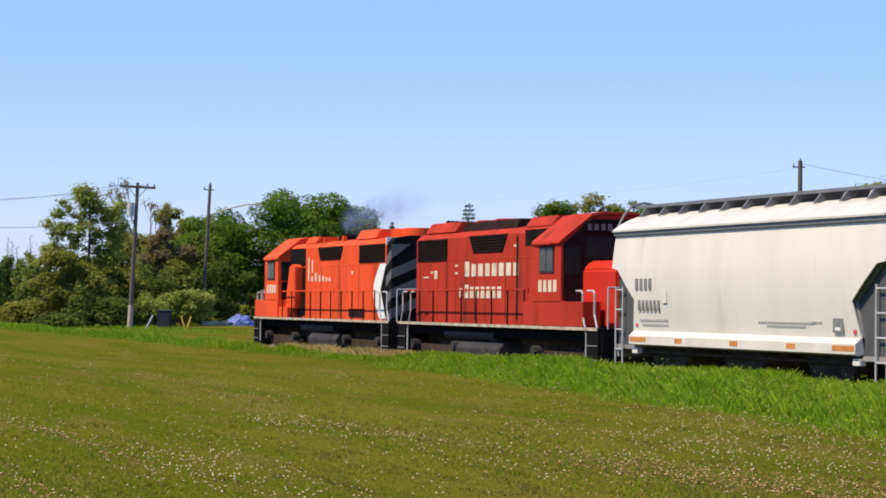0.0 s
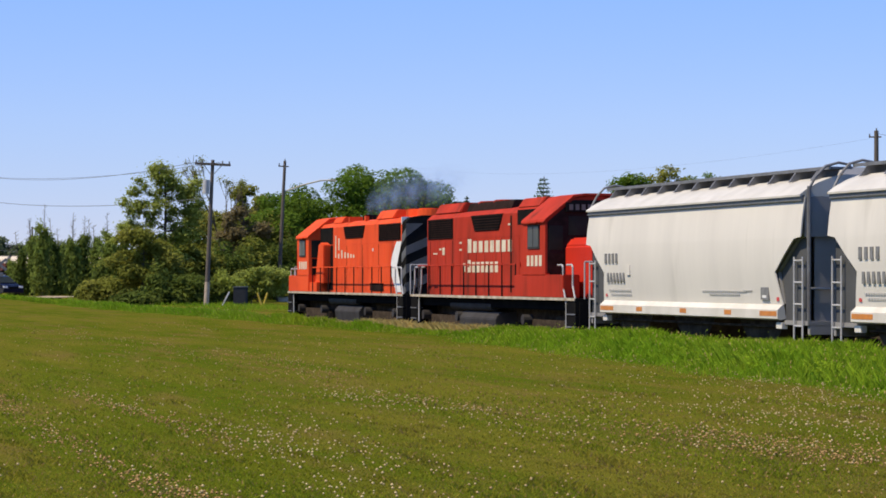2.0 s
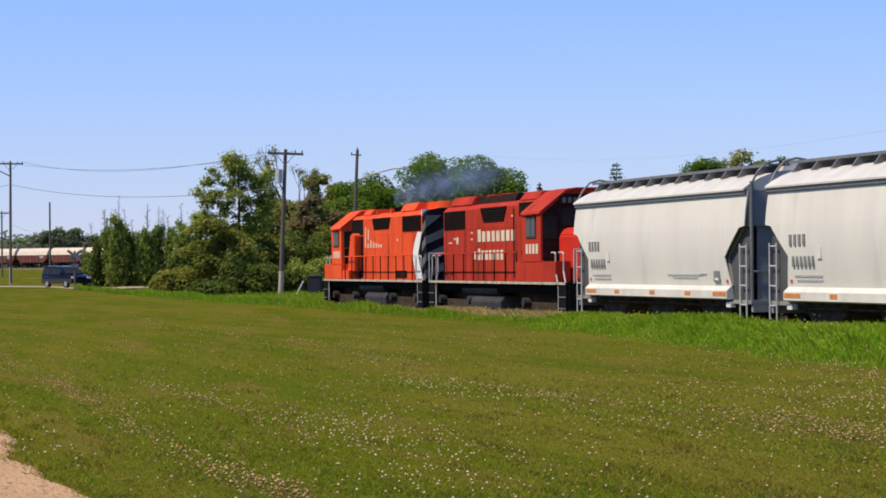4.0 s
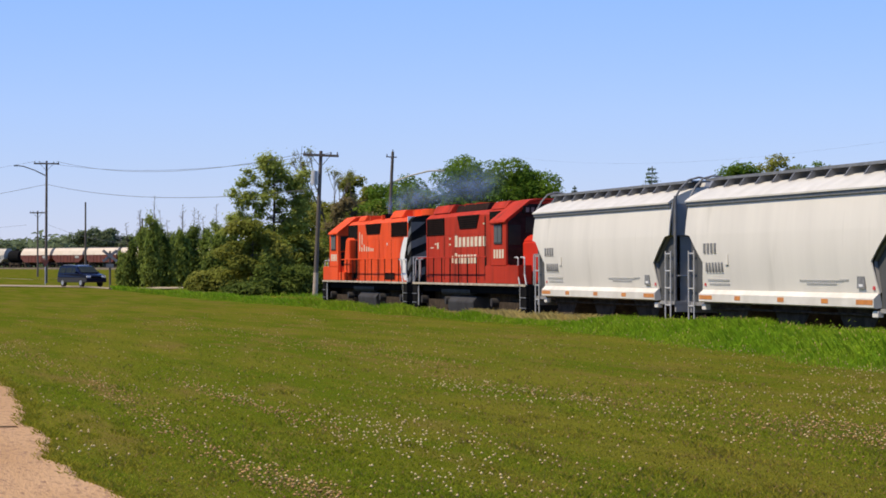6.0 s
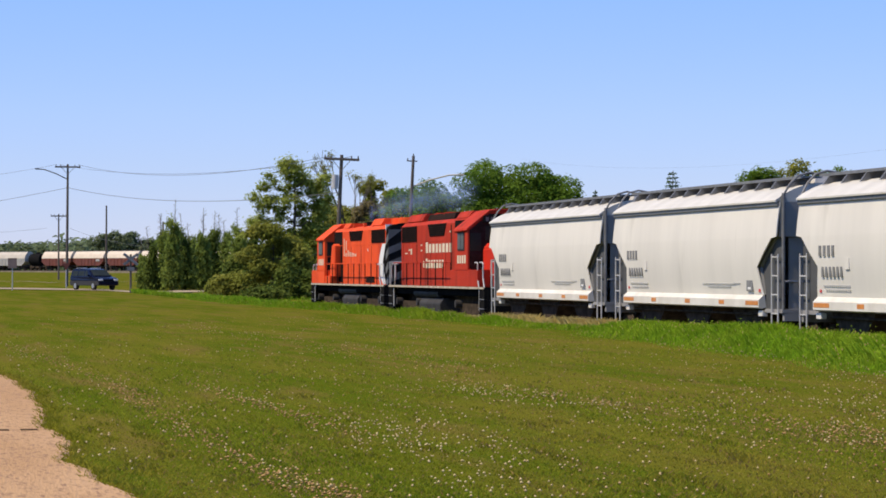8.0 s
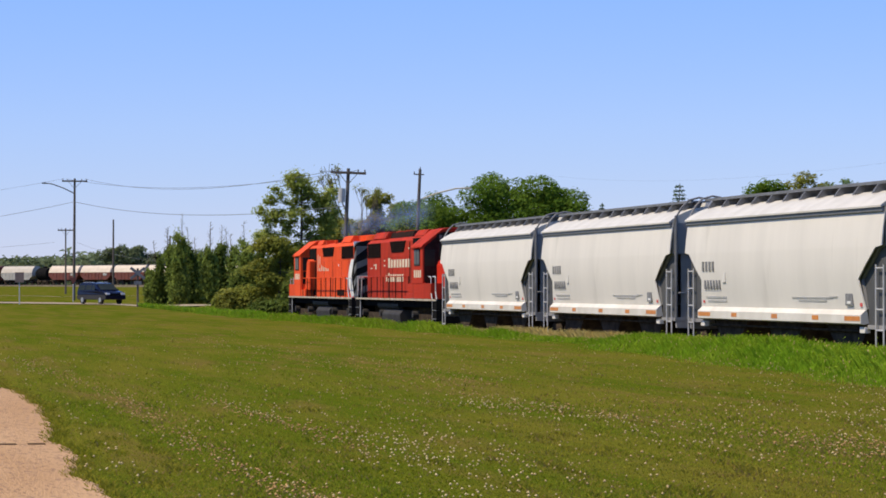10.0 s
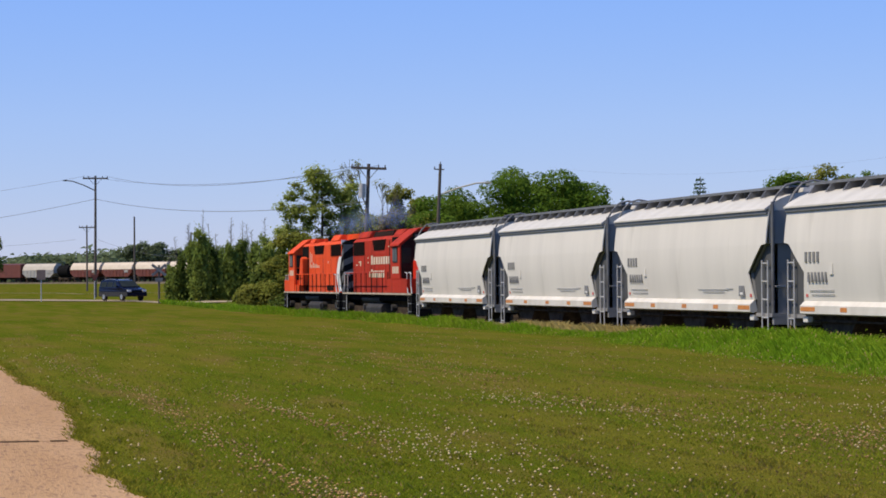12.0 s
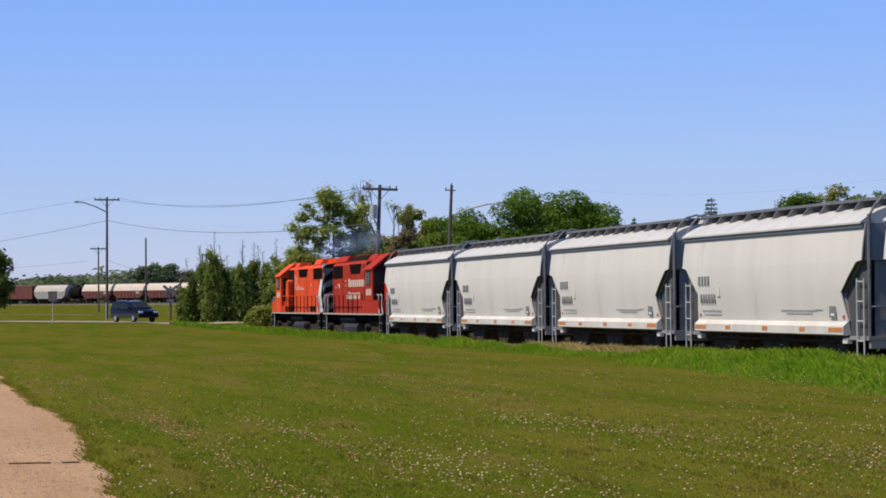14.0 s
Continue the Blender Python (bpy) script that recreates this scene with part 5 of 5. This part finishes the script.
    # end walls of the cab: windows in both
    for o, sgn in ((cab0, 1), (cab1, -1)):
        y = F(o)
        for a, b in ((-1.42, -1.02), (1.02, 1.42)):
            part("end_window", bx(a, b, min(y, y + sgn * 0.02), max(y, y + sgn * 0.02), 2.95, 3.62), "glass", cab)
        part("door", bx(-1.40, -1.0, min(y, y + sgn * 0.012), max(y, y + sgn * 0.012), 1.66, 2.9), "black" if lead else "grille", cab)
    if not lead:
        # near-black sheet over the red end wall, painting in its shade
        part("end_wall", prism([(-CW + 0.06, 2.30), (-CW + 0.06, 3.72), (-0.72, 4.33), (0.72, 4.33), (CW - 0.06, 3.72), (CW - 0.06, 2.30)], F(cab1) - 0.010, F(cab1) + 0.002, "y"), "grille", cab, "dark sheet holding the shade of the cab end wall")
    for i in range(4):
        a = wm - 0.62 + 0.36 * i
        part("marking", bx(-CW - 0.008, -CW - 0.002, F(a + 0.24), F(a), 2.50, 2.80), "cream", cab)
    part("cab_rain_gutter", tube([(-CW - 0.04, F(cab1), 3.72), (-CW - 0.04, F(cab0), 3.72)], 0.02), body, cab)
    # low nose beyond the cab
    sgn = 1 if lead else -1
    far = nose0 if lead else nose1
    near = nose1 if lead else nose0
    part("nose", prism([(-0.95, 1.62), (-0.95, 3.05), (-0.75, 3.28), (0.75, 3.28), (0.95, 3.05), (0.95, 1.62)], min(F(far), F(near)), max(F(far), F(near)), "y", None, 0.05), "red_bright" if not lead else body, t)
    yb = F(cab1) if not lead else F(cab0)
    # front windscreens and number boards over the nose
    for a, b in ((-0.85, -0.12), (0.12, 0.85)):
        part("windscreen", bx(a, b, min(yb, yb + sgn * 0.03), max(yb, yb + sgn * 0.03), 3.36, 3.88), "glass", cab)
    for a, b in ((-0.95, -0.12), (0.12, 0.95)):
        nb = part("number_board", bx(a, b, min(yb, yb + sgn * 0.10), max(yb, yb + sgn * 0.10), 4.0, 4.26, 0.01), "black", cab)
        bm = bmesh.new()
        for i in range(4):
            c = a + 0.09 + i * 0.18
            bx(c, c + 0.11, min(yb + sgn * 0.10, yb + sgn * 0.106), max(yb + sgn * 0.10, yb + sgn * 0.106), 4.05, 4.21, 0, bm)
        part("marking", bm, "stripe_grey", nb)
    # stepped cab-side apron and front platform
    part("side_apron", bx(-1.55, -HW, F(panel1), F(panel0), 1.63, 2.26, 0.02), body, t)
    # handrails
    sts = [4.6 + 1.3 * k for k in range(10)] if lead else [1.1 + 1.3 * k for k in range(9)]
    for s in (-1, 1):
        x = s * 1.52
        for o in sts:
            part("stanchion", cyl((x, F(o), 1.62), (x, F(o), 2.56), 0.022, 6), "black" if not lead else "grille", t)
        part("handrail", tube([(x, F(sts[0]), 2.56), (x, F(sts[-1]), 2.56)], 0.02, 6), body, t)
        # end steps with bent pale grab rails
        for o, d in ((deck0, 1), (deck1, -1)):
            y = F(o)
            st = part("step_well", bx(s * 1.5 - 0.1 if s > 0 else -1.56, 1.56 if s > 0 else -1.4, min(y, y - d * 0.75), max(y, y - d * 0.75), 0.42, 1.55), "black", t)
            for k in range(3):
                part("step", bx(min(s * 1.34, s * 1.58), max(s * 1.34, s * 1.58), min(y, y - d * 0.7), max(y, y - d * 0.7), 0.5 + 0.34 * k, 0.53 + 0.34 * k), "dirty_white" if k == 0 else "steel_grey", st)
            for q in (0.05, 0.85):
                yy = y - d * q
                part("grab_rail", tube([(x - s * 0.0, yy, 0.75), (x, yy, 1.45), (x, yy - d * 0.28, 1.95), (x, yy - d * 0.28, 2.45), (x, yy - d * 0.36, 2.52), (x, yy - d * (0.75 if q < 0.5 else 0.7), 2.52)], 0.026, 8), "galv", t, "pale bent steel grab rail")
    # end sheet, pilot, coupler
    for o, d in ((deck0, 1), (deck1, -1)):
        y = F(o)
        part("end_sheet", bx(-1.45, 1.45, min(y, y + d * 0.03), max(y, y + d * 0.03), 0.55, 1.55), "black", t)
        part("end_rail", tube([(-1.3, y, 1.6), (-1.3, y, 2.6), (1.3, y, 2.6), (1.3, y, 1.6)], 0.022), "galv", t)
        coupler(y, d, t)
    # headlight, horn, bell on the hood's other end
    ye = F(hood1) if lead else F(hood0)
    d = -1 if lead else 1
    hl = part("headlight", bx(-0.28, 0.28, min(ye, ye + d * 0.08), max(ye, ye + d * 0.08), 3.72, 3.96, 0.02), "black", t)
    for x in (-0.13, 0.13):
        part("lens", cyl((x, ye + d * 0.08, 3.84), (x, ye + d * 0.10, 3.84), 0.09, 12), "lamp_glass", hl)
    if not lead:
        bm = bmesh.new()
        yh = F(1.0)
        for k, dx in enumerate((-0.15, 0, 0.15)):
            cyl((dx, yh - 0.2, 4.62), (dx, yh + 0.2 + 0.05 * k, 4.62), 0.03, 8, bm, 0.075)
        cyl((0, yh, 4.28), (0, yh, 4.62), 0.03, 6, bm)
        part("horn", bm, "black", t)
    for o in trucks:
        loco_truck(F(o), t)
    return t


# order along the train: metres behind the leading coupler
TRAIN = []
loco_a = locomotive("orange", True)
TRAIN.append((loco_a, 18.03 - 18.63 / 2))
loco_b = locomotive("red", False)
TRAIN.append((loco_b, 18.03 + 17.37 / 2))
for k in range(6):
    TRAIN.append((hopper_car(k), 35.40 + CAR * (k + 0.5)))


# ---------------------------------------------------------------- exhaust
def smoke_material():
    m = bpy.data.materials.new("thin_blue_exhaust")
    m.use_nodes = True
    n, l = m.node_tree.nodes, m.node_tree.links
    n.remove(n["Principled BSDF"])
    df = n.new("ShaderNodeBsdfDiffuse")
    df.inputs[0].default_value = (0.25, 0.36, 0.66, 1)
    trn = n.new("ShaderNodeBsdfTransparent")
    mx = n.new("ShaderNodeMixShader")
    tc = n.new("ShaderNodeTexCoord")
    gr = n.new("ShaderNodeTexGradient")
    gr.gradient_type = "QUADRATIC_SPHERE"
    mp = n.new("ShaderNodeMapping")
    mp.inputs["Scale"].default_value = (0.0, 1, 1)
    l.new(tc.outputs["Object"], mp.inputs[0])
    l.new(mp.outputs[0], gr.inputs[0])
    nz = n.new("ShaderNodeTexNoise")
    nz.inputs["Scale"].default_value = 1.8
    nz.inputs["Detail"].default_value = 5
    l.new(tc.outputs["Object"], nz.inputs["Vector"])
    mr = n.new("ShaderNodeMapRange")
    mr.inputs["From Min"].default_value, mr.inputs["From Max"].default_value = 0.3, 0.75
    mr.inputs["To Min"].default_value, mr.inputs["To Max"].default_value = 0.05, 0.42
    l.new(nz.outputs[0], mr.inputs["Value"])
    mu = n.new("ShaderNodeMath")
    mu.operation = "MULTIPLY"
    mu.use_clamp = True
    l.new(gr.outputs["Fac"] if "Fac" in gr.outputs else gr.outputs[1], mu.inputs[0])
    l.new(mr.outputs[0], mu.inputs[1])
    l.new(mu.outputs[0], mx.inputs[0])
    l.new(trn.outputs[0], mx.inputs[1])
    l.new(df.outputs[0], mx.inputs[2])
    l.new(mx.outputs[0], n["Material Output"].inputs[0])
    return m


SMOKE = []


def exhaust():
    mat = smoke_material()
    bm = bmesh.new()
    bmesh.ops.create_icosphere(bm, subdivisions=3, radius=1.0)
    for v in bm.verts:
        v.co *= 1 + 0.12 * noise.noise(v.co * 2.2)
        v.co.x *= 0.25
    me = mesh_of("smoke_puff", bm, mat)
    for p in me.polygons:
        p.use_smooth = True
    R = random.Random(4)
    # metres behind the stack, height, half length, half height
    for o, z, a, b in ((0.9, 4.9, 1.6, 0.6), (3.4, 5.1, 2.6, 0.8), (7.0, 5.2, 3.4, 0.9), (11.4, 5.3, 4.0, 0.95), (16.5, 5.35, 4.4, 0.95)):
        ob = new("smoke_puff", me)
        ob.scale = (1.0, a, b)
        tagged(ob, "thin bluish diesel exhaust drifting behind the locomotive", "smoke", "exhaust puffs")
        SMOKE.append((ob, o, z))


exhaust()


# ---------------------------------------------------------------- van at the crossing
def van():
    t = thing("minivan", "dark navy minivan with grey lower cladding", "van")
    W = 0.95
    # outline (y forward, z)
    low = [(-2.5, 0.42), (-2.5, 0.75), (2.45, 0.75), (2.52, 0.5), (2.45, 0.36), (-2.4, 0.36)]
    up = [(-2.5, 0.75), (-2.52, 1.05), (-2.38, 1.62), (-2.25, 1.74), (-1.0, 1.79), (0.25, 1.75), (0.55, 1.68), (1.45, 1.12), (2.25, 0.98), (2.5, 0.82), (2.45, 0.75)]
    bm = prism(up, -W, W, "x")
    for v in bm.verts:
        v.co.x *= 1 - 0.20 * max(0, v.co.z - 1.1) / 0.7
    bmesh.ops.bevel(bm, geom=bm.edges[:], offset=0.05, segments=2, affect="EDGES")
    part("body", bm, "navy", t)
    part("lower_body", prism(low, -W - 0.01, W + 0.01, "x", None, 0.03), "cladding", t)
    for s in (-1, 1):
        for a, b in ((-2.2, -1.2), (-1.12, -0.1), (-0.02, 0.72)):
            top_b = b if b < 0.5 else 0.3
            bm = bmesh.new()
            q = [(a + 0.03, 1.16), (b, 1.16), (top_b, 1.60), (a + 0.08, 1.60)]
            vs = [bm.verts.new((s * (W * (1 - 0.20 * max(0, z - 1.1) / 0.7) + 0.006), y, z)) for y, z in q]
            vb = [bm.verts.new((s * (W * (1 - 0.20 * max(0, z - 1.1) / 0.7) - 0.03), y, z)) for y, z in q]
            bm.faces.new(vs)
            for i in range(4):
                bm.faces.new((vs[i], vs[(i + 1) % 4], vb[(i + 1) % 4], vb[i]))
            bmesh.ops.recalc_face_normals(bm, faces=bm.faces[:])
            part("side_window", bm, "glass", t)
        hl = part("headlight", bx(min(s * 0.52, s * 0.90), max(s * 0.52, s * 0.90), 2.36, 2.49, 0.76, 0.93, 0.02), "lamp_glass", t)
        part("mirror", bx(min(s * 0.95, s * 1.13), max(s * 0.95, s * 1.13), 0.85, 0.98, 1.12, 1.28, 0.03), "navy", t)
        for y in (-1.55, 1.55):
            w = part("wheel", cyl((s * 0.75, y, 0.34), (s * 0.965, y, 0.34), 0.34, 20), "tyre", t)
            part("rim", cyl((s * 0.95, y, 0.34), (s * 0.985, y, 0.34), 0.21, 14), "chrome", w)
    # windscreen lies on the slope of the nose
    bm = bmesh.new()
    vs = [bm.verts.new(p) for p in ((-0.80, 1.40, 1.175), (0.80, 1.40, 1.175), (0.70, 0.62, 1.665), (-0.70, 0.62, 1.665))]
    bm.faces.new(vs)
    ext = bmesh.ops.extrude_face_region(bm, geom=bm.faces[:])
    bmesh.ops.translate(bm, verts=[g for g in ext["geom"] if isinstance(g, bmesh.types.BMVert)], vec=(0, 0.02, 0.03))
    bmesh.ops.recalc_face_normals(bm, faces=bm.faces[:])
    part("windscreen", bm, "glass", t)
    part("bumper", bx(-0.9, 0.9, 2.42, 2.58, 0.42, 0.68, 0.04), "navy", t)
    part("grille", bx(-0.45, 0.45, 2.44, 2.52, 0.72, 0.88, 0.02), "black", t)
    for s in (-1, 1):
        part("roof_rail", tube([(s * 0.66, -1.9, 1.80), (s * 0.66, 0.0, 1.82)], 0.025), "chrome", t)
    return t


minivan = van()


# ---------------------------------------------------------------- parked cars of the rail yard
def yard_car(x, y, z, side, roof_mat, kind, L, turn):
    label = {"hopper": "standing brown covered hopper car with whitish roof", "grey": "standing dusty grey covered hopper car", "box": "standing oxide brown boxcar", "tank": "standing black tank car"}[kind]
    t = thing("freight_car", label, "freight car", "freight cars standing in the yard", at=pose(x, y, z, 0, 0, turn))
    if kind == "tank":
        part("tank", cyl((0, -L + 0.6, 2.5), (0, L - 0.6, 2.5), 1.4, 20), side, t)
        part("dome", cyl((0, 0, 3.8), (0, 0, 4.25), 0.5, 14), side, t)
    elif kind == "box":
        part("body", bx(-1.5, 1.5, -L, L, 1.1, 4.2, 0.03), side, t)
        part("door", bx(1.5, 1.56, -1.4, 1.4, 1.15, 4.0), side, t)
        part("roof", prism([(-1.52, 4.2), (1.52, 4.2), (0, 4.42)], -L, L, "y"), roof_mat, t)
    else:
        part("body", prism([(L, 2.75), (L, 2.0), (L - 1.4, 1.1), (-L + 1.4, 1.1), (-L, 2.0), (-L, 2.75)], -1.5, 1.5, "x"), side, t)
        part("upper_body", prism([(-1.52, 2.75), (1.52, 2.75), (1.45, 3.0), (1.15, 3.7), (0.6, 4.3), (-0.6, 4.3), (-1.15, 3.7), (-1.45, 3.0)], -L, L, "y"), roof_mat, t)
        for k in range(9):
            yy = -L + 0.5 + (2 * L - 1.0) * k / 8
            for s in (-1, 1):
                part("side_rib", bx(min(s * 1.5, s * 1.58), max(s * 1.5, s * 1.58), yy - 0.05, yy + 0.05, 1.15 if 1 < k < 7 else 2.0, 2.75), side, t)
        part("running_board", bx(-0.4, 0.4, -L, L, 4.38, 4.46), "walkway", t)
        for s in (-1, 1):
            part("placard", bx(min(s * 1.5, s * 1.585), max(s * 1.5, s * 1.585), -L + 1.2, -L + 2.6, 2.05, 2.6), "yard_grey", t)
    for e in (-L + 1.9, L - 1.9):
        bm = bx(-1.05, 1.05, e - 1.1, e + 1.1, 0.55, 0.95, 0.02)
        bg = part("bogie", bm, "under", t)
        for q in (-0.9, 0.9):
            b2 = cyl((-0.8, e + q, 0.46), (0.8, e + q, 0.46), 0.08, 8)
            for s in (-1, 1):
                cyl((s * 0.72, e + q, 0.46), (s * 0.86, e + q, 0.46), 0.46, 16, b2)
            part("wheelset", b2, "under", bg)
    part("underframe", bx(-0.4, 0.4, -L - 0.5, L + 0.5, 0.8, 1.12), "under", t)


def rail_yard():
    turn = -31.3
    ux, uy = math.sin(radians(turn)), math.cos(radians(turn))
    line = lambda x: (x, 575 + (x - 50) * uy / ux)
    z0 = max(ground_z(*line(x)) for x in (15, 30, 60, 90)) + 0.14
    order = [(22.0, "hopper", 6.3), (29.2, "box", 6.3), (36.2, "grey", 6.3), (41.2, "tank", 2.6)] + [(45.9 + 6.4 * k, "hopper", 5.6) for k in range(9)]
    for x, k, L in order:
        yard_car(*line(x), z0 + 0.12, {"hopper": "oxide", "box": "oxide", "grey": "yard_grey", "tank": "black"}[k],
                 {"hopper": "yard_roof", "grey": "yard_roof_grey", "box": "oxide", "tank": "black"}[k], k, L, -turn)
    root = thing("railway_track", "far straight rails of the yard on ballast", "track", kind="structure", at=pose(50, 575, 0, 0, 0, -turn))
    for s in (-0.75, 0.75):
        part("rail", bx(s - 0.04, s + 0.04, -120, 260, z0 - 0.02, z0 + 0.12), "tie", root)
    part("ballast_bed", prism([(-3.2, z0 - 1.2), (-1.7, z0 - 0.02), (1.7, z0 - 0.02), (3.2, z0 - 1.2)], -120, 260, "y"), "yard_bed", root)


rail_yard()


# ---------------------------------------------------------------- what moves
RUN = [(0, 90.69), (0.5, 92.43), (1, 94.18), (1.5, 96.0), (2, 97.84), (2.5, 99.67), (3, 101.53), (3.5, 103.4), (6, 113.44), (6.5, 115.51), (7, 117.57), (7.5, 119.66),
       (8, 121.76), (8.5, 123.91), (9, 126.1), (11.5, 137.17), (12, 139.33), (12.5, 141.56), (13, 143.81), (13.5, 146.14), (14, 148.48)]


def motions():
    # the train: metres of its leading coupler along the track
    for ob, o in TRAIN:
        walk(ob, [(t, pose(TRACK_X, s - o, 0)) for t, s in RUN])
    # its wheels roll
    ts = [k * 14 / 110 for k in range(111)]
    ss = np.interp(ts, [t for t, _ in RUN], [s for _, s in RUN])
    for ob, y, r in WHEELS:
        walk(ob, [(t, Matrix.Translation((0, y, r)) @ Matrix.Rotation((s - ss[0]) / -r, 4, "X")) for t, s in zip(ts, ss)])
    # exhaust trails the stack, the older puffs lagging a little
    for ob, o, z in SMOKE:
        walk(ob, [(t, pose(TRACK_X, s - 7.4 - o * (0.4 + 0.6 * min(1, t / 7)), z)) for t, s in RUN])
    # the van backs away from the crossing and stops
    hx, hy = 0.40, -0.917
    x0, y0 = 19.5, 212.3
    rows = []
    for t, d in ((0, 6.0), (2.5, 6.0), (3, 5.9), (3.5, 5.5), (4.5, 3.9), (5.5, 2.1), (6, 1.45), (6.5, 0.65), (7, 0.1), (7.5, 0.0), (14, 0.0)):
        x, y = x0 + hx * d, y0 + hy * d
        rows.append((t, pose(x, y, max(ground_z(x, y), rail_z(y)) + 0.05, 0, 0, math.degrees(math.atan2(-hx, hy)))))
    walk(minivan, rows)


motions()
